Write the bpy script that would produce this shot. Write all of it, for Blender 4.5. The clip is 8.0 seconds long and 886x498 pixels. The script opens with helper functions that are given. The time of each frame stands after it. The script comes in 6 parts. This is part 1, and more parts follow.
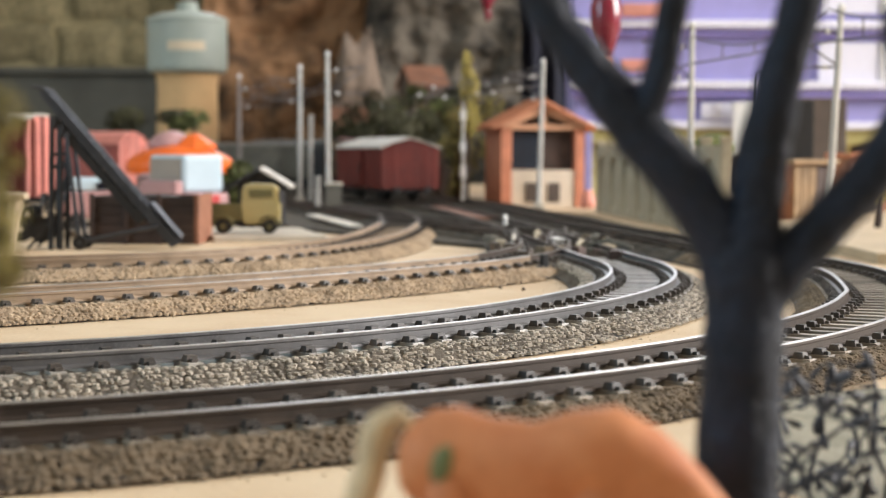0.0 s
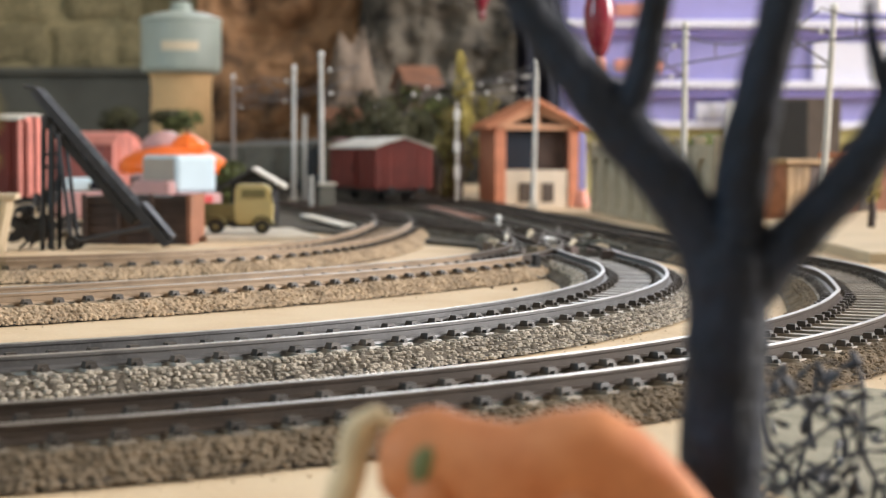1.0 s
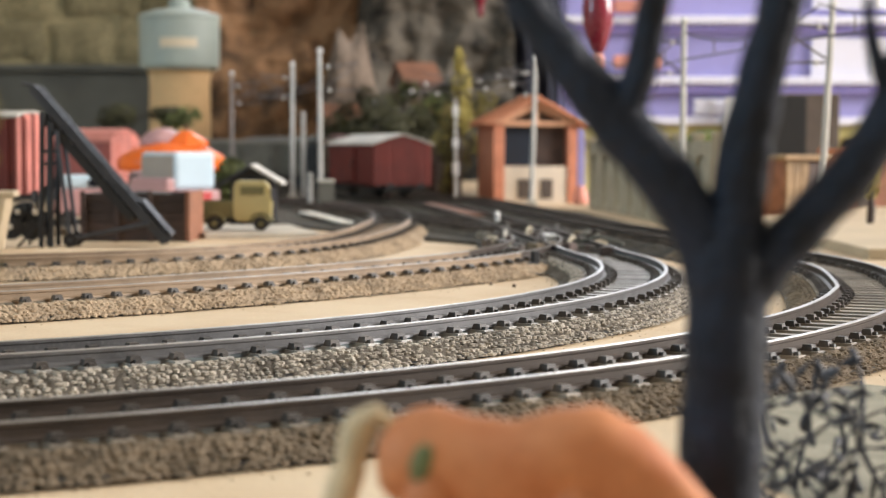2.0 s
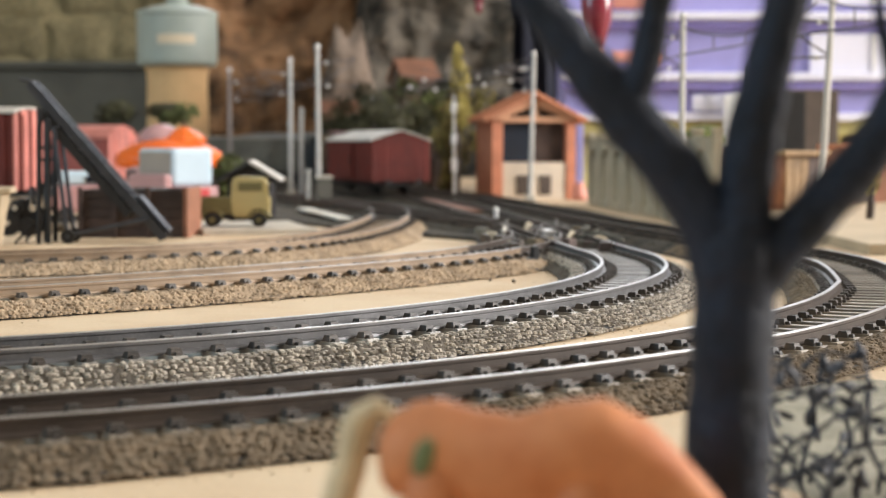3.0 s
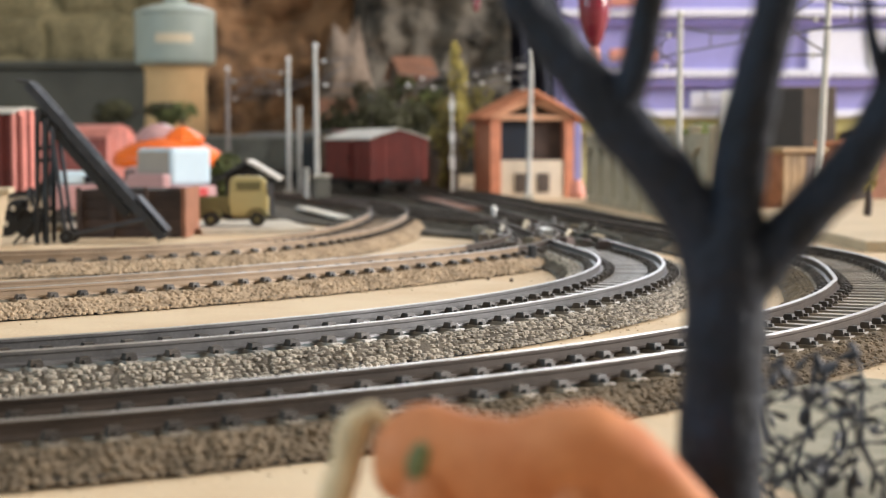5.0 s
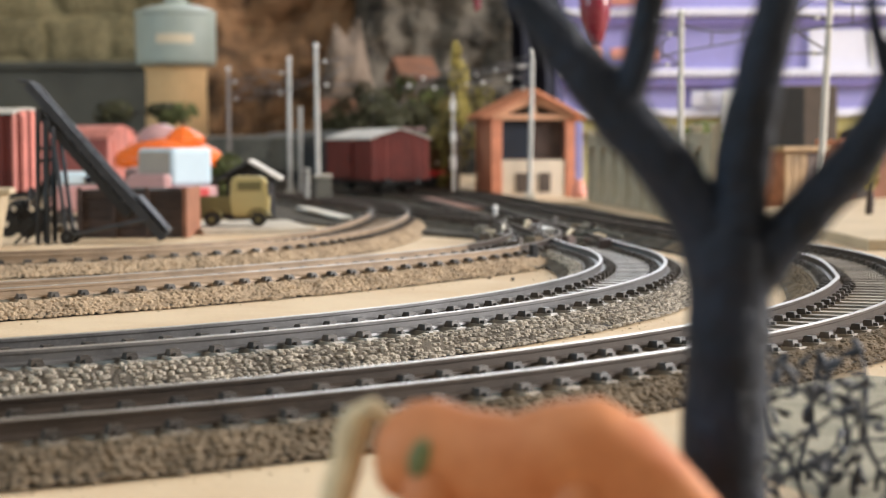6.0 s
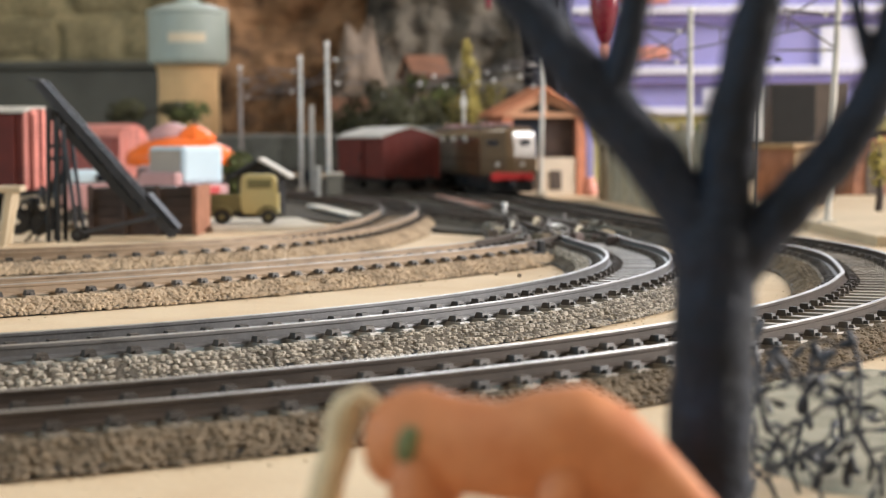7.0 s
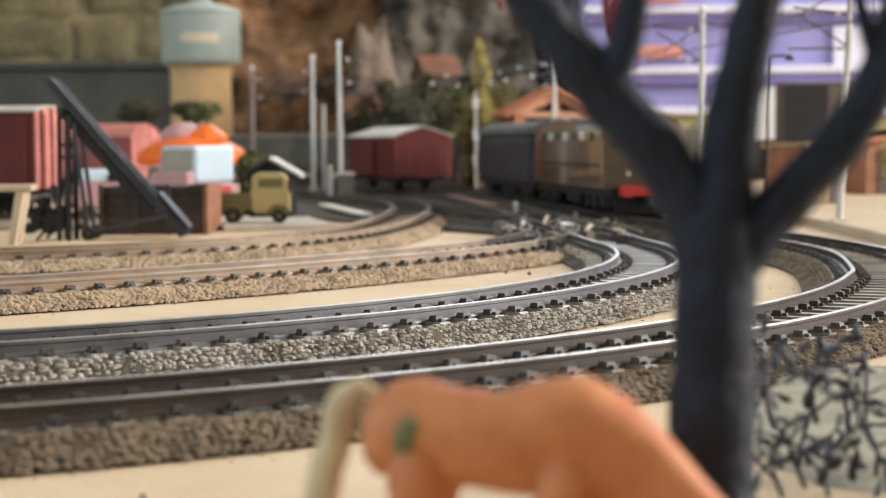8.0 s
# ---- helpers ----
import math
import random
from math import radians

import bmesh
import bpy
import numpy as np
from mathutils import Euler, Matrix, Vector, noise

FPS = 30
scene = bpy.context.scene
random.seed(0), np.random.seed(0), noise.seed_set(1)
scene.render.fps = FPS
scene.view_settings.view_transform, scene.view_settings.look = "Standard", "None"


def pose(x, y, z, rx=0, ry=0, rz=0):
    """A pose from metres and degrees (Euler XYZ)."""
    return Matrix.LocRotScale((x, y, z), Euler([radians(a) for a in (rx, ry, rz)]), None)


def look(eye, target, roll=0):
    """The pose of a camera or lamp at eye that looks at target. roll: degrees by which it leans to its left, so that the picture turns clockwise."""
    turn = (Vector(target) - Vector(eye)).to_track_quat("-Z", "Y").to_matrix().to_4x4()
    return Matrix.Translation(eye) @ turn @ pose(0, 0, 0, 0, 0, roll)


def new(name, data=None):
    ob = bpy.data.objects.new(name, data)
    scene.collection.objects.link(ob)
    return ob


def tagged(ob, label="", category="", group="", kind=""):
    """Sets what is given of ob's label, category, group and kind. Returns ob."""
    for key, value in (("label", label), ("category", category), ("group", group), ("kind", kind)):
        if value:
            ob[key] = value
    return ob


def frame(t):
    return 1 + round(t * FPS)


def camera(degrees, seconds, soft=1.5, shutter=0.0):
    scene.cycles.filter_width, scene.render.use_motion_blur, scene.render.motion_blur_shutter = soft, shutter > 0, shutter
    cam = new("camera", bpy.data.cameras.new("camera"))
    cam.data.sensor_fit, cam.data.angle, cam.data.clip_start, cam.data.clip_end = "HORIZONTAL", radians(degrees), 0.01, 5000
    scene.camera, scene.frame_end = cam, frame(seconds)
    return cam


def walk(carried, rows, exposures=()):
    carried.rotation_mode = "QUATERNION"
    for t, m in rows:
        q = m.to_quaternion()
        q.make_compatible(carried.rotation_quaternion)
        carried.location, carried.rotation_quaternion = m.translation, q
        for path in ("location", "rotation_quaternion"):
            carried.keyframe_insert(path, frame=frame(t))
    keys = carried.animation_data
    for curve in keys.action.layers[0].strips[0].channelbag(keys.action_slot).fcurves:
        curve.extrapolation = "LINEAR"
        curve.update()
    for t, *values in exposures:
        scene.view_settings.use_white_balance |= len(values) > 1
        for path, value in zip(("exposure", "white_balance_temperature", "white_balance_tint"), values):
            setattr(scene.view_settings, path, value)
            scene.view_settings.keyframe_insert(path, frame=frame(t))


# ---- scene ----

# ================= camera =================
cam = camera(29.28, 8.0, soft=1.2)
cam.data.dof.use_dof = True
cam.data.dof.focus_distance = 0.31
cam.data.dof.aperture_fstop = 39.0
PATH = [
    (0.0, pose(-0.00140, -0.00284, 0.03699, 86.675, -0.300, 0.278)),
    (0.5, pose(-0.00073, -0.00227, 0.03722, 86.674, -0.277, 0.192)),
    (1.0, pose(-0.00033, -0.00189, 0.03685, 86.684, -0.258, 0.128)),
    (1.5, pose(-0.00023, -0.00248, 0.03716, 86.623, -0.198, 0.110)),
    (3.0, pose(-0.00063, 0.00036, 0.03640, 86.462, -0.117, 0.012)),
    (3.5, pose(0.00000, -0.00000, 0.03700, 86.400, -0.000, 0.000)),
    (4.0, pose(0.00011, -0.00039, 0.03700, 86.378, 0.020, -0.017)),
    (4.5, pose(-0.00020, -0.00077, 0.03714, 86.365, 0.064, -0.016)),
    (6.0, pose(-0.00024, 0.00024, 0.03661, 86.384, 0.248, 0.005)),
    (6.5, pose(0.00062, -0.00041, 0.03704, 86.375, 0.311, 0.174)),
    (7.0, pose(0.00160, -0.00134, 0.03601, 86.351, 0.352, 0.469)),
    (7.5, pose(0.00463, -0.00142, 0.03530, 86.358, 0.455, 0.758)),
    (8.0, pose(0.00263, -0.00056, 0.03518, 86.385, 0.374, 0.926)),
]
walk(cam, PATH)

# ================= light =================
scene.view_settings.exposure = 0.0
world = bpy.data.worlds.new("world")
scene.world = world
world.use_nodes = True
sky = world.node_tree.nodes.new("ShaderNodeTexSky")
sky.sky_type, sky.sun_disc = "NISHITA", False
sky.sun_elevation, sky.sun_rotation = radians(35), radians(110)
world.node_tree.links.new(sky.outputs[0], world.node_tree.nodes["Background"].inputs[0])
world.node_tree.nodes["Background"].inputs[1].default_value = 0.08


def area_lamp(name, eye, target, sx, sy, power, color):
    d = bpy.data.lights.new(name, "AREA")
    d.shape, d.size, d.size_y, d.energy, d.color = "RECTANGLE", sx, sy, power, color
    ob = new(name, d)
    ob.matrix_world = look(eye, target)
    return ob


area_lamp("window_daylight", (1.95, 0.75, 0.75), (0.0, 0.8, 0.0), 0.95, 0.95, 89.0, (1.0, 0.955, 0.925))
area_lamp("back_window_daylight", (0.15, 2.97, 0.95), (0.0, 0.3, 0.0), 1.1, 0.9, 15.0, (0.90, 0.95, 1.0))
# warm fill lamp added below the ceiling, without a visible fixture
area_lamp("ceiling_fill", (-0.35, 0.1, 1.55), (0.0, 0.5, 0.0), 0.7, 0.7, 6.0, (1.0, 0.90, 0.76))
area_lamp("west_window_daylight", (-2.07, -0.35, 0.75), (0.0, 0.2, 0.0), 0.7, 0.9, 20.0, (0.46, 0.77, 1.0))

# ================= materials =================


def mat(name, base, rough=0.6, metal=0.0, var=0.25, fine=900.0, coarse=60.0, bump=0.0, tint=None, coat=0.0, island=0.0, rand=0.0):
    """Procedural paint or stuff: two scales of mottling, optional relief and per-piece variation."""
    m = bpy.data.materials.new(name)
    m.use_nodes = True
    nt = m.node_tree
    b = nt.nodes["Principled BSDF"]
    b.inputs["Roughness"].default_value = rough
    b.inputs["Metallic"].default_value = metal
    b.inputs["Coat Weight"].default_value = coat
    co = nt.nodes.new("ShaderNodeTexCoord")

    def nz(scale, detail):
        n = nt.nodes.new("ShaderNodeTexNoise")
        n.inputs["Scale"].default_value, n.inputs["Detail"].default_value = scale, detail
        nt.links.new(co.outputs["Object"], n.inputs["Vector"])
        return n
    n1, n2 = nz(coarse, 4), nz(fine, 5)
    base2 = tint if tint else tuple(c * (1 - var) for c in base)
    hi = tuple(min(1, c * (1 + var * 0.6)) for c in base)

    def mix(a, bb, fac):
        x = nt.nodes.new("ShaderNodeMix")
        x.data_type = "RGBA"
        for sock, v in ((x.inputs[6], a), (x.inputs[7], bb)):
            if isinstance(v, tuple):
                sock.default_value = (*v, 1)
            else:
                nt.links.new(v, sock)
        nt.links.new(fac, x.inputs[0])
        return x.outputs[2]

    def ramp(src, lo, hi_):
        r = nt.nodes.new("ShaderNodeMapRange")
        r.inputs[1].default_value, r.inputs[2].default_value = lo, hi_
        nt.links.new(src, r.inputs[0])
        return r.outputs[0]
    c = mix(tuple(base), tuple(base2), ramp(n1.outputs[0], 0.42, 0.66))
    c = mix(c, hi, ramp(n2.outputs[0], 0.5, 0.85))
    if island or rand:
        if island:
            g = nt.nodes.new("ShaderNodeNewGeometry")
            src, amt = g.outputs["Random Per Island"], island
        else:
            g = nt.nodes.new("ShaderNodeObjectInfo")
            src, amt = g.outputs["Random"], rand
        h = nt.nodes.new("ShaderNodeHueSaturation")
        r = nt.nodes.new("ShaderNodeMapRange")
        r.inputs[3].default_value, r.inputs[4].default_value = 1 - amt, 1 + amt
        nt.links.new(src, r.inputs[0])
        nt.links.new(r.outputs[0], h.inputs["Value"])
        nt.links.new(c, h.inputs["Color"])
        c = h.outputs[0]
    nt.links.new(c, b.inputs["Base Color"])
    rr = nt.nodes.new("ShaderNodeMapRange")
    rr.inputs[3].default_value, rr.inputs[4].default_value = max(0.02, rough - 0.1), min(1, rough + 0.12)
    nt.links.new(n2.outputs[0], rr.inputs[0])
    nt.links.new(rr.outputs[0], b.inputs["Roughness"])
    if bump:
        bn = nt.nodes.new("ShaderNodeBump")
        bn.inputs["Strength"].default_value, bn.inputs["Distance"].default_value = 0.8, bump
        nt.links.new(n2.outputs[0], bn.inputs["Height"])
        nt.links.new(bn.outputs[0], b.inputs["Normal"])
    return m


def glass(name, color, rough=0.08):
    m = bpy.data.materials.new(name)
    m.use_nodes = True
    b = m.node_tree.nodes["Principled BSDF"]
    b.inputs["Base Color"].default_value = (*color, 1)
    b.inputs["Roughness"].default_value = rough
    b.inputs["Coat Weight"].default_value = 0.5
    return m


M_SAND = mat("sand_board", (0.60, 0.475, 0.32), 0.78, 0, 0.22, 900, 30, 0.00015, tint=(0.52, 0.38, 0.235))
M_PALE = mat("pale_board", (0.50, 0.40, 0.27), 0.7, 0, 0.16, 900, 30, 0.0001)
M_RAIL = mat("rail_steel", (0.17, 0.168, 0.17), 0.42, 0.45, 0.3, 1500, 120, 0.00003)
M_RAILTOP = mat("polished_railhead", (0.48, 0.47, 0.455), 0.35, 1.0, 0.2, 900, 60)
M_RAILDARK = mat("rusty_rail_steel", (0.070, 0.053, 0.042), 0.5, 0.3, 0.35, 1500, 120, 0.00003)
M_TIEDARK = mat("dark_far_sleeper", (0.085, 0.068, 0.05), 0.8, 0, 0.4, 2500, 200, 0.0001, rand=0.35)
M_TIE = mat("dusty_sleeper", (0.40, 0.375, 0.335), 0.36, 0, 0.4, 2500, 200, 0.0001, rand=0.35)
M_TIEBROWN = mat("brown_sleeper", (0.31, 0.265, 0.21), 0.55, 0, 0.4, 2500, 200, 0.0001, rand=0.35)
M_BAL_GREY = mat("grey_ballast", (0.385, 0.34, 0.275), 0.62, 0, 0.4, 3000, 150, 0.0003, island=0.25)
M_BAL_TAN = mat("tan_ballast", (0.43, 0.325, 0.218), 0.9, 0, 0.35, 3000, 150, 0.0003, island=0.2)
M_BAL_BROWN = mat("brown_ballast", (0.168, 0.125, 0.080), 0.9, 0, 0.4, 3000, 150, 0.0003, island=0.2)
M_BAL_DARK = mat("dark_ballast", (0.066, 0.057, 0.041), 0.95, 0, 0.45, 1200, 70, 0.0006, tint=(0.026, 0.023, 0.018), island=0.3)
M_BARK = mat("painted_bark", (0.0098, 0.0158, 0.0310), 0.6, 0, 0.55, 900, 260, 0.001)
M_BARK.node_tree.nodes["Principled BSDF"].inputs["Specular IOR Level"].default_value = 0.3
M_WIRE = mat("dark_wire", (0.028, 0.032, 0.045), 0.5, 0, 0.3, 2000, 300, 0.0001)
M_HORSE = mat("orange_horse_plastic", (0.62, 0.245, 0.102), 0.65, 0, 0.25, 1500, 160, 0.00008, tint=(0.50, 0.16, 0.055))
M_MANE = mat("cream_hair", (0.66, 0.53, 0.34), 0.7, 0, 0.25, 2500, 300, 0.0002)
M_GREEN = mat("green_mark", (0.15, 0.185, 0.085), 0.6, 0, 0.3, 2500, 400)
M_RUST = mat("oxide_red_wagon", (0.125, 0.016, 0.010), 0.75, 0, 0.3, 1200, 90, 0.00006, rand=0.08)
# lit copy of the wagon red: the sunlight is put into the colour
M_REDLIT = mat("lit_red_wagon", (0.60, 0.215, 0.175), 0.5, 0, 0.2, 1200, 90, 0.00006, rand=0.32)
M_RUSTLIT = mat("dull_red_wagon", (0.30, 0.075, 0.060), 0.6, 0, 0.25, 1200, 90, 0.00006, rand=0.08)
M_ROOFGREY = mat("grey_wagon_roof", (0.50, 0.47, 0.42), 0.55, 0, 0.25, 900, 80)
M_RAILTAN = mat("dusty_rail_steel", (0.32, 0.235, 0.158), 0.5, 0.25, 0.3, 1500, 120, 0.00003)
M_TIETAN = mat("dusty_tan_sleeper", (0.33, 0.25, 0.17), 0.8, 0, 0.4, 2500, 200, 0.0001, rand=0.35)
M_CHAIR = mat("dark_rail_chair", (0.062, 0.050, 0.040), 0.55, 0, 0.45, 2500, 200, rand=0.55)
M_BLACK = mat("black_plastic", (0.010, 0.010, 0.011), 0.55, 0, 0.3, 1500, 120)
M_STEEL = mat("bluegrey_steel", (0.045, 0.048, 0.058), 0.5, 0.2, 0.3, 1500, 120, 0.00005)
M_MAST = mat("galvanised_mast", (0.60, 0.58, 0.54), 0.4, 0.35, 0.2, 1500, 120)
M_MASTDIM = mat("brown_mast", (0.28, 0.24, 0.22), 0.5, 0.2, 0.2, 1500, 120)
M_WOOD = mat("dark_planks", (0.058, 0.034, 0.026), 0.7, 0, 0.4, 1500, 150, 0.0002, rand=0.3)
M_WOODRED = mat("redbrown_planks", (0.30, 0.13, 0.075), 0.65, 0, 0.3, 1500, 150, 0.0002, rand=0.2)
M_PINK = mat("dull_pink_enamel", (0.48, 0.27, 0.27), 0.4, 0, 0.15, 900, 60)
M_RED = mat("bright_red_enamel", (0.50, 0.03, 0.03), 0.4, 0, 0.12, 900, 60, coat=0.3)
M_ORANGE = mat("orange_plastic", (0.86, 0.15, 0.010), 0.4, 0, 0.1, 900, 60)
M_KHAKI = mat("khaki_yellow_enamel", (0.46, 0.38, 0.17), 0.5, 0, 0.15, 1200, 90)
M_OLIVE = mat("olive_enamel", (0.15, 0.13, 0.05), 0.55, 0, 0.25, 1200, 90)
M_TOWER = mat("ochre_render", (0.70, 0.455, 0.225), 0.75, 0, 0.15, 700, 50, 0.0001)
M_TANK = mat("greygreen_tank", (0.35, 0.40, 0.36), 0.5, 0, 0.12, 700, 50)
M_PLATE = mat("cream_plate", (0.68, 0.58, 0.42), 0.6, 0, 0.1, 700, 50)
M_BRICK = mat("salmon_brick", (0.60, 0.23, 0.13), 0.7, 0, 0.2, 1500, 120, 0.0001)
M_TERRA = mat("terracotta_tiles", (0.48, 0.19, 0.10), 0.75, 0, 0.25, 1500, 120, 0.0002, rand=0.15)
M_CREAM = mat("cream_render", (0.70, 0.60, 0.48), 0.7, 0, 0.12, 900, 60)
M_DARKGLASS = glass("dark_glass", (0.012, 0.014, 0.022), 0.1)
M_DARKWALL = mat("dark_green_grey_wall", (0.055, 0.057, 0.048), 0.8, 0, 0.3, 300, 20, 0.0003)
M_STONE_G = mat("mossy_stone", (0.205, 0.168, 0.088), 0.9, 0, 0.45, 120, 14, 0.0015, tint=(0.095, 0.086, 0.045), rand=0.16)
M_STONE_B = mat("brown_rock", (0.25, 0.135, 0.066), 0.9, 0, 0.5, 110, 26, 0.004, tint=(0.045, 0.026, 0.015), rand=0.25)
M_STONE_K = mat("grey_rock", (0.110, 0.094, 0.074), 0.9, 0, 0.5, 130, 36, 0.004, tint=(0.017, 0.015, 0.012))
M_NIGHT = mat("dark_blue_cloth", (0.010, 0.012, 0.026), 0.8, 0, 0.3, 200, 12)
M_PURPLE = mat("violet_paint", (0.345, 0.322, 0.64), 0.5, 0, 0.14, 500, 25, 0.0001)
M_PURPLE2 = mat("deep_violet_paint", (0.27, 0.23, 0.55), 0.5, 0, 0.12, 500, 25)
M_LILAC = mat("white_trim", (0.76, 0.75, 0.86), 0.5, 0, 0.08, 500, 25)
M_YELLOW = mat("dull_yellow_paint", (0.42, 0.36, 0.14), 0.6, 0, 0.25, 500, 40)
M_FENCE = mat("olive_concrete", (0.43, 0.372, 0.270), 0.8, 0, 0.25, 900, 60, 0.0002, rand=0.12)
M_GRAVE = mat("dark_brown_board", (0.10, 0.075, 0.06), 0.7, 0, 0.3, 600, 40)
M_LEAF = mat("olive_foliage", (0.085, 0.10, 0.025), 0.7, 0, 0.4, 800, 120, island=0.45)
M_LEAFY = mat("yellow_foliage", (0.36, 0.29, 0.07), 0.7, 0, 0.35, 800, 120, island=0.35)
M_LEAFY2 = mat("yellow_olive_foliage", (0.20, 0.165, 0.04), 0.7, 0, 0.5, 800, 120, island=0.5)
M_TERRADIM = mat("old_terracotta", (0.20, 0.088, 0.050), 0.8, 0, 0.4, 900, 60, 0.0003)
M_TANWOOD = mat("tan_boards", (0.24, 0.15, 0.07), 0.7, 0, 0.3, 900, 80, 0.0002, rand=0.2)
M_MOSS = mat("gritty_ground", (0.33, 0.305, 0.235), 0.95, 0, 0.35, 2500, 120, 0.0005, tint=(0.22, 0.215, 0.16))
M_COACHROOF = mat("dull_coach_roof", (0.075, 0.078, 0.075), 0.75, 0, 0.25, 900, 60)
M_LEAFD = mat("dark_foliage", (0.044, 0.044, 0.014), 0.7, 0, 0.4, 800, 120, island=0.45)
M_LOCO = mat("beige_brown_loco", (0.100, 0.058, 0.024), 0.30, 0, 0.2, 1200, 60, coat=1.0)
M_LOCOB = mat("chestnut_loco", (0.050, 0.024, 0.014), 0.7, 0, 0.2, 1200, 60)
M_COACH = mat("slate_grey_coach", (0.024, 0.031, 0.038), 0.5, 0, 0.2, 1200, 60, coat=0.05)
M_PEACH = mat("peach_plastic", (0.66, 0.28, 0.22), 0.5, 0, 0.15, 900, 60)
M_DEEPRED = mat("deep_red_glaze", (0.20, 0.012, 0.03), 0.25, 0, 0.3, 500, 40, coat=0.5)
M_BLUE = mat("pale_blue_plastic", (0.42, 0.60, 0.72), 0.45, 0, 0.1, 500, 40)
M_WALL = mat("room_wall_paint", (0.48, 0.44, 0.38), 0.8, 0, 0.08, 60, 4, 0.0005)
M_FLOOR = mat("room_floor", (0.22, 0.17, 0.12), 0.6, 0, 0.2, 40, 3)
M_CEIL = mat("ceiling_paint", (0.62, 0.59, 0.54), 0.8, 0, 0.05, 60, 4)
M_JOINT = mat("packed_grit", (0.105, 0.088, 0.068), 0.95, 0, 0.45, 3000, 150, 0.0003)
M_STONE_P = mat("pale_pinkish_rock", (0.20, 0.152, 0.118), 0.9, 0, 0.4, 110, 30, 0.003, tint=(0.085, 0.062, 0.048))
M_DIMGREY = mat("dull_grey_boards", (0.155, 0.145, 0.12), 0.8, 0, 0.3, 900, 60, 0.0001, rand=0.15)
M_VANSIDE = mat("cool_white_enamel", (0.50, 0.63, 0.72), 0.35, 0, 0.05, 900, 60, coat=0.2)
# shaded tone of the white van for its left face
M_VANSHADE = mat("shaded_van_white", (0.34, 0.305, 0.265), 0.5, 0, 0.12, 900, 60)
M_CHROME = mat("bright_steel", (0.8, 0.8, 0.8), 0.2, 1.0, 0.1, 900, 60)
M_RAFTER = mat("peach_timber", (0.62, 0.335, 0.20), 0.65, 0, 0.2, 1500, 120)
M_NAVY = mat("navy_opening", (0.005, 0.012, 0.028), 0.6, 0, 0.3, 900, 60)
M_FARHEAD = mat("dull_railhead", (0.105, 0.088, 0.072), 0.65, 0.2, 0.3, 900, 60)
M_WHITEWOOD = mat("white_painted_boards", (0.72, 0.69, 0.62), 0.7, 0, 0.15, 900, 60)
M_YELLOWBR = mat("bright_yellow_paint", (0.62, 0.50, 0.13), 0.6, 0, 0.2, 500, 40)
M_CONC = mat("pale_concrete", (0.52, 0.48, 0.41), 0.8, 0, 0.2, 900, 60, 0.0001)
M_WIREPALE = mat("grey_catenary_wire", (0.16, 0.15, 0.16), 0.5, 0.3, 0.2, 1500, 120)
M_INSUL = mat("white_insulator", (0.75, 0.74, 0.72), 0.3, 0, 0.05, 1500, 120, coat=0.4)

# ================= mesh helpers =================


def box(bm, c, s, rz=0.0, bevel=0.0, taper=1.0, shear=0.0):
    """Box with centre c and size s; taper narrows the top, bevel rounds the edges."""
    vs = []
    R = Matrix.Rotation(rz, 3, "Z")
    for dz in (-0.5, 0.5):
        k = taper if dz > 0 else 1.0
        for dx, dy in ((-0.5, -0.5), (0.5, -0.5), (0.5, 0.5), (-0.5, 0.5)):
            v = R @ Vector((dx * s[0] * k + shear * (dz > 0), dy * s[1] * k, dz * s[2]))
            vs.append(bm.verts.new(v + Vector(c)))
    fs = [bm.faces.new([vs[i] for i in q]) for q in ((3, 2, 1, 0), (4, 5, 6, 7), (0, 1, 5, 4), (1, 2, 6, 5), (2, 3, 7, 6), (3, 0, 4, 7))]
    if bevel:
        es = {e for f in fs for e in f.edges}
        bmesh.ops.bevel(bm, geom=list(es), offset=bevel, segments=2, affect="EDGES", profile=0.5)


def loft(bm, rings, cap=True):
    """Skin through rings of points (all of one length)."""
    rows = [[bm.verts.new(p) for p in r] for r in rings]
    n = len(rows[0])
    for a, b in zip(rows, rows[1:]):
        for i in range(n):
            bm.faces.new((a[i], a[(i + 1) % n], b[(i + 1) % n], b[i]))
    if cap:
        bm.faces.new(rows[0][::-1])
        bm.faces.new(rows[-1])


def tube(bm, pts, radii, n=8, squash=1.0, wobble=0.0):
    """A round, tapering bar along points."""
    pts = [Vector(p) for p in pts]
    if not isinstance(radii, (list, tuple)):
        radii = [radii] * len(pts)
    rings = []
    for i, p in enumerate(pts):
        d = (pts[min(i + 1, len(pts) - 1)] - pts[max(i - 1, 0)]).normalized()
        ref = Vector((0, 1, 0)) if abs(d.y) < 0.9 else Vector((1, 0, 0))
        u = d.cross(ref).normalized()
        w = d.cross(u).normalized()
        ring = []
        for k in range(n):
            a = 2 * math.pi * k / n
            r = radii[i]
            if wobble:
                r *= 1 + wobble * noise.noise((p + u * math.cos(a) * r + w * math.sin(a) * r) * 600)
            ring.append(p + u * math.cos(a) * r + w * math.sin(a) * r * squash)
        rings.append(ring)
    loft(bm, rings)


